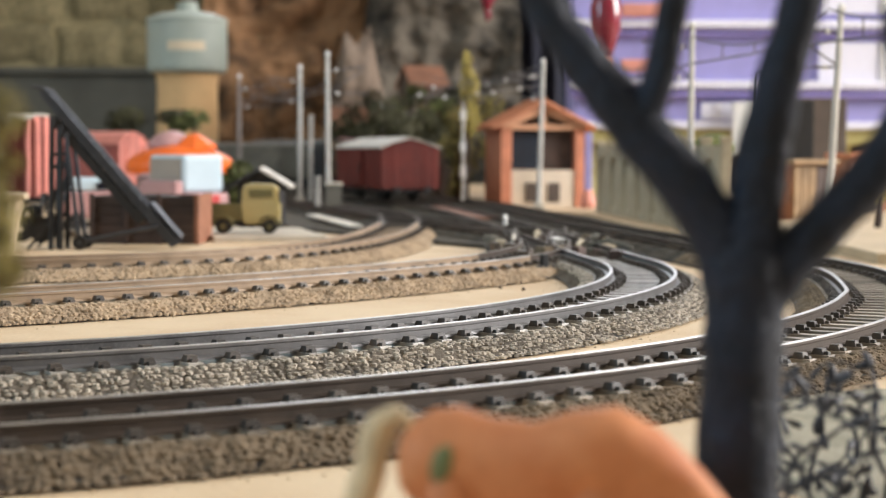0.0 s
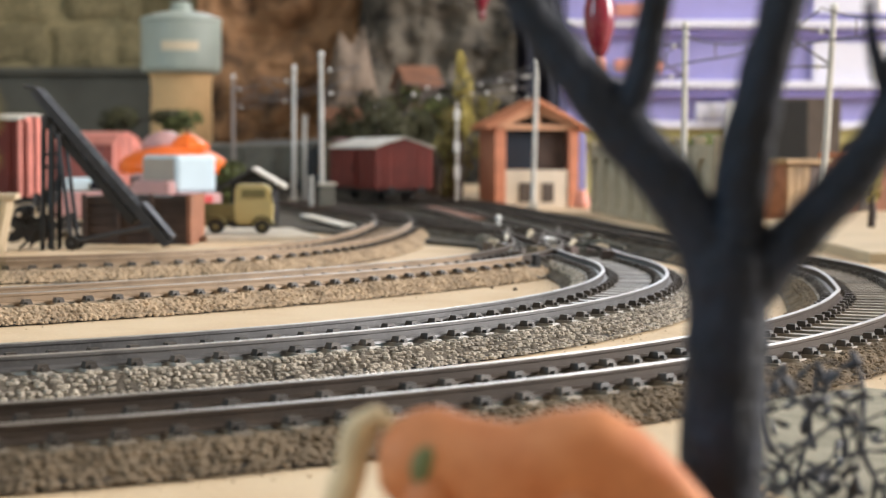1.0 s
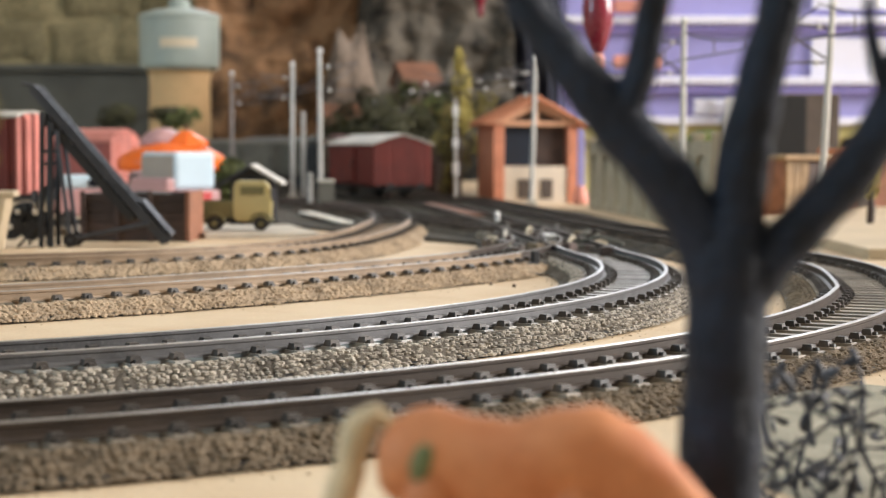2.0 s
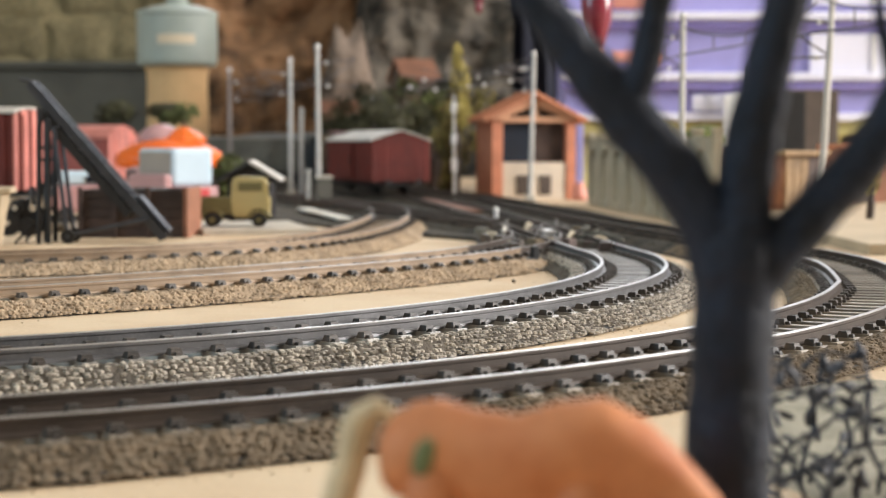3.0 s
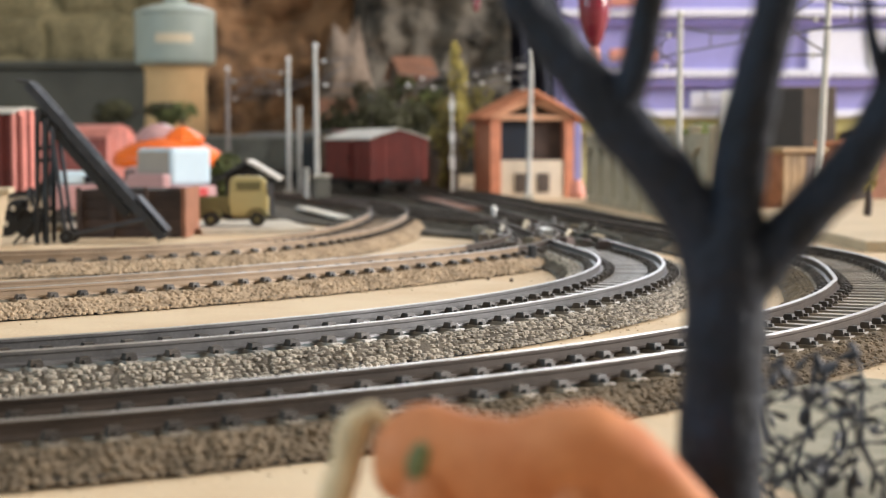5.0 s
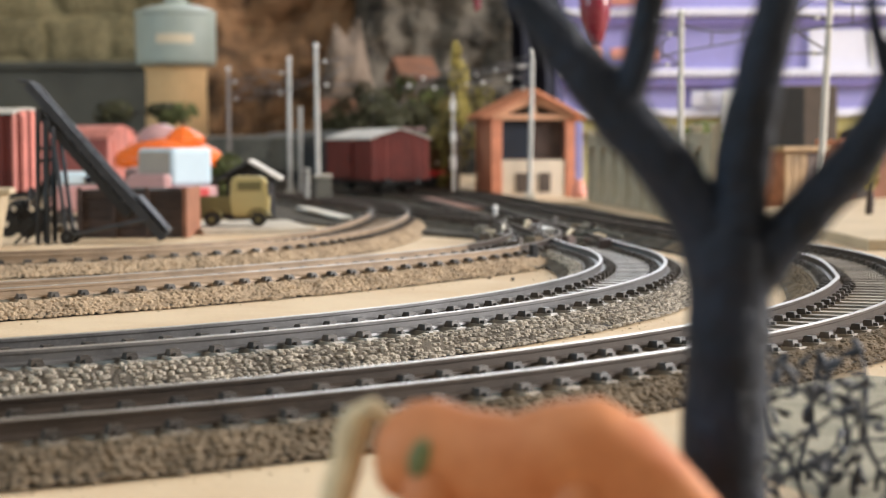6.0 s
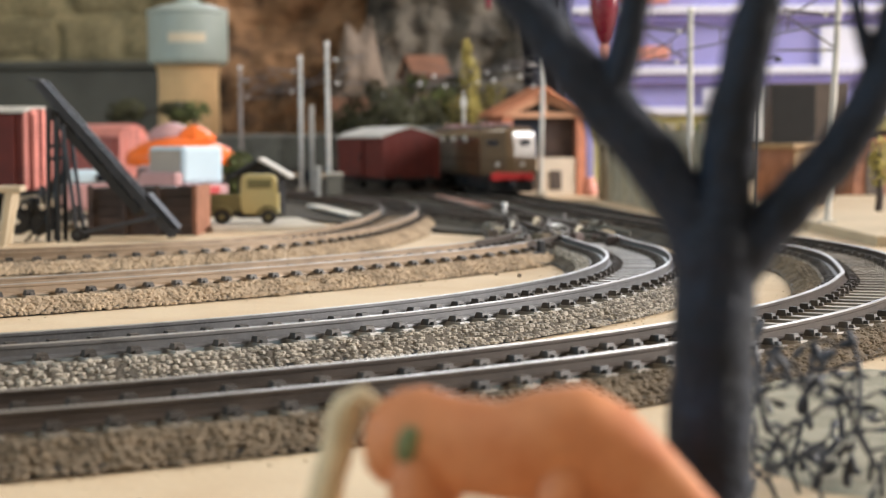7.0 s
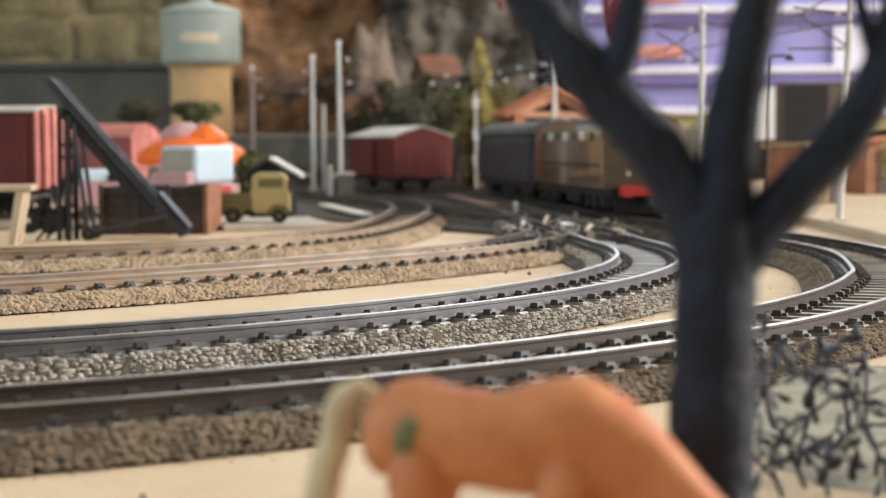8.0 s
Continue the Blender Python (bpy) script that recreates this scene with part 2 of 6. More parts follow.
def smooth_path(pts, n=8):
    """Catmull-Rom through the points."""
    P = [Vector(p) for p in pts]
    P = [2 * P[0] - P[1]] + P + [2 * P[-1] - P[-2]]
    out = []
    for i in range(1, len(P) - 2):
        for k in range(n):
            t = k / n
            a, b, c, d = P[i - 1:i + 3]
            out.append(0.5 * (2 * b + (c - a) * t + (2 * a - 5 * b + 4 * c - d) * t * t + (3 * b - a - 3 * c + d) * t ** 3))
    out.append(P[-2])
    return out


def lathe(bm, c, prof, n=24):
    """Turned body: profile of (radius, height) about the upright through c."""
    loft(bm, [[Vector((c[0] + r * math.cos(2 * math.pi * k / n), c[1] + r * math.sin(2 * math.pi * k / n), c[2] + z)) for k in range(n)] for r, z in prof])


def prism(bm, outline, y0, y1):
    """An outline in x and z, drawn out from y0 to y1."""
    loft(bm, [[Vector((x, y0, z)) for x, z in outline], [Vector((x, y1, z)) for x, z in outline]])


def mesh_of(bm, name, material, shade=False):
    bmesh.ops.recalc_face_normals(bm, faces=bm.faces)
    me = bpy.data.meshes.new(name)
    bm.to_mesh(me)
    bm.free()
    me.materials.append(material)
    if shade:
        me.shade_smooth()
    return me


def part(name, bm, material, parent=None, label="", shade=False):
    ob = new(name, mesh_of(bm, name, material, shade))
    if parent is not None:
        ob.parent = parent
    if label:
        ob["label"] = label
    return ob


def thing(name, label, category, at=(0, 0, 0), rz=0.0, group="", kind=""):
    ob = new(name)
    ob.empty_display_size = 0.01
    ob.matrix_world = pose(*at, 0, 0, rz)
    return tagged(ob, label, category, group, kind)


def BM():
    return bmesh.new()


def arrays(name, verts, faces, material, parent, kind="", shade=False):
    me = bpy.data.meshes.new(name)
    me.from_pydata(verts, [], faces)
    me.materials.append(material)
    me.update()
    if shade:
        me.shade_smooth()
    ob = new(name, me)
    ob.parent = parent
    if kind:
        ob["kind"] = kind
    return ob


# ================= the room =================


def setting(name, bm, material, label, category):
    return tagged(part(name, bm, material), label, category, kind="structure")


bm = BM()
box(bm, (0, 0.7, -0.83), (4.2, 4.6, 0.06))
setting("floor", bm, M_FLOOR, "brown floor of the room", "floor")
bm = BM()
box(bm, (0, 0.7, 1.93), (4.2, 4.6, 0.06))
setting("ceiling", bm, M_CEIL, "plain pale ceiling", "ceiling")
for nm, c, s in (("wall_south", (0, -1.6, 0.55), (4.2, 0.1, 2.7)), ("wall_west", (-2.1, 1.5, 0.55), (0.1, 2.9, 2.7)), ("wall_west_end", (-2.1, -1.13, 0.55), (0.1, 0.82, 2.7)), ("wall_west_sill", (-2.1, -0.335, -0.25), (0.1, 0.77, 1.1)), ("wall_west_head", (-2.1, -0.335, 1.58), (0.1, 0.77, 0.64))):
    bm = BM()
    box(bm, c, s)
    setting(nm, bm, M_WALL, "plain warm grey painted wall", "wall")
bm = BM()
box(bm, (0, 3.0, -0.17), (4.2, 0.1, 1.26))
box(bm, (0, 3.0, 1.67), (4.2, 0.1, 0.46))
box(bm, (-1.275, 3.0, 0.95), (1.65, 0.1, 0.98))
box(bm, (1.425, 3.0, 0.95), (1.35, 0.1, 0.98))
setting("wall_north", bm, M_WALL, "plain warm grey painted wall with a window opening", "wall")
bm = BM()
box(bm, (2.1, 0.7, -0.3), (0.1, 4.5, 1.0))
box(bm, (2.1, 0.7, 1.6), (0.1, 4.5, 0.6))
box(bm, (2.1, -0.7, 0.75), (0.1, 1.7, 1.1))
box(bm, (2.1, 2.15, 0.75), (0.1, 1.6, 1.1))
setting("wall_east", bm, M_WALL, "plain warm grey painted wall with a window opening", "wall")

bm = BM()
box(bm, (-0.05, 0.96, -0.012), (1.66, 2.24, 0.024))
setting("ground", bm, M_SAND, "sandy beige layout board", "ground")

tf = thing("table_frame", "plain wooden trestle frame under the layout board", "table frame", (-0.05, 0.96, 0))
for x in (-0.72, 0.72):
    for y in (-1.0, 1.0):
        bm = BM()
        box(bm, (x, y, -0.4625), (0.06, 0.06, 0.675), 0, 0.003)
        part("leg", bm, M_TANWOOD, tf)
for c, sz in (((0, -1.05, -0.0745), (1.56, 0.03, 0.10)), ((0, 1.05, -0.0745), (1.56, 0.03, 0.10)), ((-0.765, 0, -0.0745), (0.03, 2.06, 0.10)), ((0.765, 0, -0.0745), (0.03, 2.06, 0.10))):
    bm = BM()
    box(bm, c, sz, 0, 0.002)
    part("apron", bm, M_TANWOOD, tf)

# ================= tracks =================
RAILTOP = 0.006
GAUGE = 0.0165


def arc(cx, cy, r, a0, a1, n):
    return [(cx + r * math.cos(radians(a0 + (a1 - a0) * i / n)), cy + r * math.sin(radians(a0 + (a1 - a0) * i / n)), 0) for i in range(n + 1)]


def resample(pts, step):
    P = np.array([tuple(p)[:2] for p in pts])
    d = np.r_[0, np.cumsum(np.hypot(*np.diff(P, axis=0).T))]
    n = max(2, int(d[-1] / step))
    s = np.linspace(0, d[-1], n + 1)
    return np.c_[np.interp(s, d, P[:, 0]), np.interp(s, d, P[:, 1])], s


def frames_of(P):
    T = np.gradient(P, axis=0)
    T /= np.linalg.norm(T, axis=1)[:, None]
    return T, np.c_[-T[:, 1], T[:, 0]]


def sweep(P, N, profile):
    """Verts and quads of a closed profile (offset, height) drawn along P."""
    m = len(profile)
    V, F = [], []
    for p, nn in zip(P, N):
        for o, z in profile:
            V.append((p[0] + nn[0] * o, p[1] + nn[1] * o, z))
    for i in range(len(P) - 1):
        for k in range(m):
            a, b = i * m + k, i * m + (k + 1) % m
            F.append((a, b, b + m, a + m))
    F.append(tuple(range(m))[::-1])
    F.append(tuple((len(P) - 1) * m + k for k in range(m)))
    return V, F


BED_O = [0, 0.0072, 0.0098, 0.0135, 0.0150, 0.0196]
BED_Z = [0.0020, 0.0022, 0.0031, 0.0033, 0.0030, 0.0006]


def sleeper_mesh(material):
    bm = BM()
    box(bm, (0, 0, 0.0023), (0.0027, 0.0268, 0.0027), taper=0.95)
    n_tie = len(bm.faces)
    for sgn in (-1, 1):
        for o in (-0.0023, 0.0023):
            box(bm, (0, sgn * GAUGE / 2 + o, 0.0041), (0.0023, 0.0021, 0.0012), taper=0.7)
            box(bm, (0, sgn * GAUGE / 2 + o * 1.55, 0.0038), (0.0011, 0.0011, 0.0008), taper=0.7)
    bm.faces.ensure_lookup_table()
    for f in bm.faces[n_tie:]:
        f.material_index = 1
    me = mesh_of(bm, "sleeper", material)
    me.materials.append(M_CHAIR)
    return me


def make_track(label, pts, ballast, m_tie, m_rail, stones=0, detail=None, tie_step=0.0070, bed=True, sleepers=True, seed=1, head=None):
    """A line of track on its bed: two rails with polished heads, separate sleepers, loose stones."""
    rng = np.random.RandomState(seed)
    tr = thing("track", label, "track", kind="structure")
    P, s = resample(pts, 0.004)
    T, N = frames_of(P)
    for sgn in (-1, 1):
        o = sgn * GAUGE / 2
        prof = [(o - 0.0011, 0.0035), (o + 0.0011, 0.0035), (o + 0.0010, 0.0039), (o + 0.00032, 0.0042), (o + 0.00032, 0.0052), (o + 0.00055, 0.0054),
                (o + 0.00055, 0.00585), (o - 0.00055, 0.00585), (o - 0.00055, 0.0054), (o - 0.00032, 0.0052), (o - 0.00032, 0.0042), (o - 0.0010, 0.0039)]
        V, F = sweep(P, N, prof)
        rail = arrays("rail", V, F, m_rail, tr)
        V, F = sweep(P, N, [(o - 0.00048, 0.00585), (o + 0.00048, 0.00585), (o + 0.00036, 0.006), (o - 0.00036, 0.006)])
        arrays("railhead", V, F, head or M_RAILTOP, rail)
    # the bed
    if bed:
        Q, _ = resample(pts, 0.0008 if detail else 0.004)
        _, NQ = frames_of(Q)
        half = [0.003, 0.006, 0.0085, 0.0112, 0.0122, 0.0129, 0.0138, 0.0148, 0.0158, 0.0168, 0.0178, 0.0188, 0.0196]
        offs = np.array([-o for o in half[::-1]] + [0] + half)
        hs = np.interp(np.abs(offs), BED_O, BED_Z)
        V = Q[:, None, :] + NQ[:, None, :] * offs[None, :, None]
        jit = rng.uniform(-1, 1, (len(Q), len(offs)))
        Z = hs[None, :] + jit * np.where(np.abs(offs) > 0.0125, 0.00032, 0.00012)[None, :]
        Z[:, 0] = Z[:, -1] = 0.0006
        V = np.concatenate([V, Z[:, :, None]], 2).reshape(-1, 3)
        m = len(offs)
        F = [(i * m + k, i * m + k + 1, (i + 1) * m + k + 1, (i + 1) * m + k) for i in range(len(Q) - 1) for k in range(m - 1)]
        arrays("bed", V.tolist(), F, M_JOINT if ballast is M_BAL_GREY and stones else ballast, tr)
        # black strips under both toes paint in the shadow gap below the bed
        for sgn in (-1, 1):
            V, F = sweep(P, N, [(sgn * 0.0183, 0.0), (sgn * 0.0192, 0.0), (sgn * 0.0192, 0.0008), (sgn * 0.0183, 0.0011)])
            arrays("bed_edge", V, F, M_BLACK, tr)
    # rounded moulded stones packed on the shoulders
    if stones:
        n = 6
        ang = np.arange(n) * 2 * math.pi / n
        dome = np.concatenate([np.c_[np.cos(ang), np.sin(ang), np.full(n, -0.5)], np.c_[0.82 * np.cos(ang), 0.82 * np.sin(ang), np.full(n, 0.38)], [[0, 0, 0.72]]])
        dome_f = [(k, (k + 1) % n, n + (k + 1) % n, n + k) for k in range(n)] + [(n + k, n + (k + 1) % n, 2 * n) for k in range(n)]
        lo, hi = detail if detail else (0, 1)
        S, _ = resample(P[int(lo * (len(P) - 1)):int(hi * (len(P) - 1))], stones)
        _, NS = frames_of(S)
        V, F = [], []
        for side, reach in ((-1, 0.0202), (1, 0.0166)):
            for o in np.arange(0.0136, reach, stones * 0.86):
                for p, nn in zip(S, NS):
                    if rng.rand() < 0.04:
                        continue
                    off = o + rng.normal(0, stones * 0.16)
                    along = rng.normal(0, stones * 0.22)
                    r = stones * rng.uniform(0.40, 0.64)
                    a = rng.uniform(0, 6.28)
                    q = dome * rng.uniform(0.8, 1.2, (2 * n + 1, 1)) * (r * rng.uniform(0.85, 1.35), r * 0.9, r * rng.uniform(0.42, 0.85))
                    x = q[:, 0] * math.cos(a) - q[:, 1] * math.sin(a)
                    y = q[:, 0] * math.sin(a) + q[:, 1] * math.cos(a)
                    z = max(0.0003, float(np.interp(off, BED_O, BED_Z)))
                    b0 = len(V)
                    cx, cy = p[0] + nn[0] * side * off - nn[1] * along, p[1] + nn[1] * side * off + nn[0] * along
                    V += list(zip((x + cx).tolist(), (y + cy).tolist(), (q[:, 2] + z).tolist()))
                    F += [tuple(b0 + k for k in f) for f in dome_f]
        arrays("stones", V, F, ballast, tr, kind="stuff")
    if sleepers:
        me = sleeper_mesh(m_tie)
        S, _ = resample(pts, tie_step)
        TS, _ = frames_of(S)
        for p, t in list(zip(S, TS))[:290]:
            ob = new("sleeper", me)
            ob.parent = tr
            ob.matrix_local = Matrix.LocRotScale((p[0], p[1], 0), Euler((0, 0, math.atan2(t[1], t[0]) + rng.normal(0, 0.012))), None)
    return tr


# near curve, on which the train comes: from the near side round and back past the little house
MAIN = smooth_path([(-0.400, 0.148, 0), (-0.30, 0.150, 0), (-0.19, 0.1655, 0)] + arc(-0.1767, 0.4478, 0.2813, -82, -12, 14)
                   + [(0.1060, 0.45, 0), (0.1005, 0.51, 0), (0.0890, 0.575, 0), (0.0770, 0.637, 0), (0.0653, 0.70, 0), (0.0470, 0.83, 0), (0.0310, 0.955, 0), (0.0115, 1.065, 0), (-0.020, 1.16, 0), (-0.060, 1.27, 0), (-0.11, 1.40, 0), (-0.19, 1.56, 0), (-0.30, 1.72, 0), (-0.45, 1.88, 0)], 6)
# beyond the cut the line takes a darker bed, sleepers and duller rail heads
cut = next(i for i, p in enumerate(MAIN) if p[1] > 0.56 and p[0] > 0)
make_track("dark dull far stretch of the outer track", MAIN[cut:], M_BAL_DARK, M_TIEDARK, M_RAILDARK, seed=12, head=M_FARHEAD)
make_track("model track on brown ballast with shiny worn rails, outer curve", MAIN[:cut + 1], M_BAL_BROWN, M_TIEBROWN, M_RAILDARK, 0.00125, (0.12, 0.98), seed=2)
# second curve, ending at the points
SECOND = smooth_path([(-0.42, 0.215, 0), (-0.30, 0.217, 0), (-0.20, 0.2285, 0)] + arc(-0.1838, 0.4614, 0.2337, -84, 10, 16)
                     + [(0.043, 0.535, 0), (0.037, 0.60, 0), (0.026, 0.70, 0), (0.012, 0.82, 0), (-0.002, 0.92, 0), (-0.022, 1.02, 0), (-0.064, 1.118, 0), (-0.115, 1.215, 0), (-0.20, 1.36, 0), (-0.32, 1.53, 0)], 6)
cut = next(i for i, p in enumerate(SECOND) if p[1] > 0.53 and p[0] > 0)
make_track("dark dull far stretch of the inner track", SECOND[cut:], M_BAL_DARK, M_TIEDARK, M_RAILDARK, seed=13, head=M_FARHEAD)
make_track("model track on grey ballast with shiny rails, inner curve", SECOND[:cut + 1], M_BAL_GREY, M_TIE, M_RAIL, 0.00125, (0.12, 0.98), seed=3)
THIRD = smooth_path([(-0.36, 0.235, 0), (-0.24, 0.285, 0), (-0.155, 0.330, 0), (-0.097, 0.368, 0), (-0.046, 0.416, 0), (0.000, 0.476, 0), (0.020, 0.520, 0), (0.031, 0.575, 0), (0.030, 0.66, 0)], 8)
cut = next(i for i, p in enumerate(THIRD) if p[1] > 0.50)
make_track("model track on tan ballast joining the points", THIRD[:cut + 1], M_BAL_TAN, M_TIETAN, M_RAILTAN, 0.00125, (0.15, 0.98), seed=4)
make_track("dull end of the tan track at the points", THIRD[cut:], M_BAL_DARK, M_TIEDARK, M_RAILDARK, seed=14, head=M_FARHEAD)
FOURTH = smooth_path([(-0.38, 0.395, 0), (-0.26, 0.425, 0), (-0.17, 0.455, 0), (-0.105, 0.486, 0), (-0.064, 0.522, 0), (-0.042, 0.570, 0), (-0.032, 0.62, 0), (-0.027, 0.67, 0), (-0.024, 0.73, 0)], 8)
make_track("model siding track on tan ballast curving into the yard", FOURTH, M_BAL_TAN, M_TIETAN, M_RAILTAN, 0.0014, (0.15, 0.85), seed=5, head=M_RAILTAN)
make_track("dark dull stretch of the siding in the yard", smooth_path([(-0.0240, 0.73, 0), (-0.025, 0.78, 0), (-0.034, 0.86, 0), (-0.060, 0.95, 0), (-0.100, 1.05, 0)], 6), M_BAL_DARK, M_TIEDARK, M_RAILDARK, seed=15, head=M_FARHEAD)

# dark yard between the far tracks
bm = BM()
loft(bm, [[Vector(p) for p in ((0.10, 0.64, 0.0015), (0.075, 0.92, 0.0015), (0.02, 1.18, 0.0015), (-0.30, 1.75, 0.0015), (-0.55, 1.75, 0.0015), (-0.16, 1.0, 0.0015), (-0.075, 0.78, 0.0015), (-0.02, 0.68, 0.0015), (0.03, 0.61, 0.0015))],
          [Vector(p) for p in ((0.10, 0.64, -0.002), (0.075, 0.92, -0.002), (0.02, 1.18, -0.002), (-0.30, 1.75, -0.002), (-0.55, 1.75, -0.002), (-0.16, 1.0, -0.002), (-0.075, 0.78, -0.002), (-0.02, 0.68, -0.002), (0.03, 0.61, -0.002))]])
setting("pavement", bm, M_BAL_DARK, "dark yard surface between the tracks", "ground")

# points gear
tp = thing("track_points", "dusty metal points with blades, frog and motor", "points", (0.036, 0.60, 0))
prng = random.Random(77)
for k in range(26):
    bm = BM()
    box(bm, (prng.uniform(-0.024, 0.016), prng.uniform(-0.085, 0.045), prng.uniform(0.0036, 0.0052)), (prng.uniform(0.002, 0.0045), prng.uniform(0.003, 0.008), prng.uniform(0.0015, 0.003)), prng.uniform(-0.6, 0.6), 0.0003, taper=0.8)
    part("slide_chair", bm, prng.choice((M_RAILDARK, M_WOOD, M_BAL_BROWN, M_RAIL, M_DIMGREY, M_FENCE)), tp)
bm = BM()
box(bm, (0.0, 0.0, 0.0052), (0.004, 0.016, 0.0022), 0.1, 0.0004)
part("frog", bm, M_MAST, tp, "bright worn metal frog")
for k in range(11):
    bm = BM()
    x, y, a, ln = prng.uniform(-0.022, 0.020), prng.uniform(-0.045, 0.075), prng.uniform(-1.3, 1.3), prng.uniform(0.006, 0.016)
    tube(bm, [(x - ln / 2 * math.sin(a), y - ln / 2 * math.cos(a) * 2, 0.0050), (x, y, prng.uniform(0.0058, 0.0076)), (x + ln / 2 * math.sin(a), y + ln / 2 * math.cos(a) * 2, 0.0050)], prng.uniform(0.0005, 0.0009), 6)
    part("linkage", bm, prng.choice((M_DIMGREY, M_CONC, M_FENCE, M_RAILDARK)), tp)
bm = BM()
box(bm, (0.018, 0.004, 0.0036), (0.005, 0.010, 0.003), 0.2, 0.0006)
box(bm, (0.016, -0.014, 0.0040), (0.005, 0.006, 0.003), 0.4, 0.0005)
part("motor", bm, M_FENCE, tp, "dull grey motor cover")
bm = BM()
box(bm, (-0.0165, -0.030, 0.0042), (0.004, 0.009, 0.0032), 0.3, 0.0005)
part("lever_box", bm, M_RAILDARK, tp)

# ================= foreground: horse, tree, wire plant =================


def horse():
    """Grazing toy horse facing to the right with its neck lowered."""
    h = thing("toy_horse", "orange plastic toy horse grazing beside the track", "horse", (0.0004, 0.1175, 0.0), -9)

    def ell(x, z, rx, rz, tilt=0.0, n=14, y=0.0):
        return [Vector((x - math.sin(a) * rz * math.sin(tilt), y + math.cos(a) * rx, z + math.sin(a) * rz * math.cos(tilt))) for a in (2 * math.pi * k / n for k in range(n))]
    bm = BM()
    loft(bm, [ell(-0.0056, 0.0152, 0.0006, 0.0008), ell(-0.0053, 0.0153, 0.0016, 0.0021), ell(-0.0045, 0.0154, 0.0024, 0.0031), ell(-0.0030, 0.0156, 0.0029, 0.0037), ell(-0.0012, 0.0157, 0.0031, 0.0039), ell(0.0012, 0.0152, 0.0031, 0.0036),
              ell(0.0042, 0.0149, 0.0033, 0.0037), ell(0.0070, 0.0153, 0.0033, 0.0043), ell(0.0095, 0.0157, 0.0030, 0.0044, -0.15), ell(0.0117, 0.0149, 0.0025, 0.0037, -0.45), ell(0.0140, 0.0131, 0.0020, 0.0031, -0.7),
              ell(0.0166, 0.0108, 0.0017, 0.0026, -0.75), ell(0.0190, 0.0084, 0.0015, 0.0022, -0.75), ell(0.0204, 0.0068, 0.0012, 0.0016, -0.75)])
    bmesh.ops.subdivide_edges(bm, edges=list(bm.edges), cuts=1, use_grid_fill=True, smooth=0.6)
    for v in bm.verts:
        v.co += Vector((0, 0, 1)) * 0.00022 * noise.noise(v.co * 260) + Vector((0, 1, 0)) * 0.0004 * noise.noise(v.co * 330 + Vector((3, 1, 7)))
    part("body", bm, M_HORSE, h, shade=True)
    bm = BM()
    loft(bm, [ell(0.0188, 0.0086, 0.0013, 0.0016, -1.2), ell(0.0203, 0.0070, 0.0015, 0.0019, -1.2), ell(0.0214, 0.0048, 0.0013, 0.0015, -1.3), ell(0.0220, 0.0026, 0.0010, 0.0011, -1.3), ell(0.0222, 0.0014, 0.0009, 0.0009, -1.3)])
    for y in (-0.0010, 0.0010):
        tube(bm, [(0.0192, y, 0.0094), (0.0188, y * 1.3, 0.0112)], [0.0006, 0.0002], 6)
    part("head", bm, M_HORSE, h, shade=True)
    for x, y, hind, lean in ((-0.0018, -0.0016, True, -0.0006), (-0.0010, 0.0016, True, 0.0008), (0.0088, -0.0015, False, -0.0004), (0.0102, 0.0015, False, 0.0010)):
        bm = BM()
        if hind:
            tube(bm, [(x + 0.0004, y * 0.6, 0.0165), (x + 0.0004, y * 0.8, 0.0142), (x + 0.0003, y, 0.0115), (x + 0.0001, y, 0.0090), (x - 0.0010 + lean, y, 0.0066), (x - 0.0006 + lean, y, 0.0035), (x + lean, y, 0.0010), (x + 0.0003 + lean, y, 0.0)], [0.0006, 0.0020, 0.0021, 0.0014, 0.0009, 0.0007, 0.0008, 0.0010], 10)
        else:
            tube(bm, [(x, y * 0.6, 0.0160), (x, y * 0.8, 0.0135), (x, y, 0.0110), (x + lean * 0.4, y, 0.0080), (x + lean * 0.7, y, 0.0060), (x + lean, y, 0.0030), (x + lean, y, 0.0010), (x + lean + 0.0002, y, 0.0)], [0.0005, 0.0020, 0.0020, 0.0014, 0.0009, 0.0007, 0.0008, 0.0010], 10)
        part("leg", bm, M_HORSE, h, shade=True)
    bm = BM()
    tube(bm, smooth_path([(-0.0046, 0, 0.0180), (-0.0056, 0, 0.0187), (-0.0066, 0, 0.0182), (-0.0073, 0, 0.0163), (-0.0080, 0, 0.0134), (-0.0087, 0, 0.0102), (-0.0090, 0, 0.0075)], 4),
         [0.0006] * 4 + [0.0009] * 4 + [0.0012] * 8 + [0.0013] * 5 + [0.0008, 0.0006, 0.0004, 0.0002], 9, wobble=0.2)
    part("tail", bm, M_MANE, h, "cream coloured tail", shade=True)
    bm = BM()
    lathe(bm, (0, 0, 0), [(0.0002, 0), (0.0006, 0.00012), (0.0005, 0.0003), (0.0001, 0.00036)], 10)
    pt = part("rump_mark", bm, M_GREEN, h, "small green paint mark", shade=True)
    pt.matrix_local = pose(-0.0019, -0.00295, 0.0158, 96, 14, 8)
    pt.scale = (1.35, 2.6, 1.2)
    h.scale = (1.0, 1.0, 0.955)
    return h


horse()


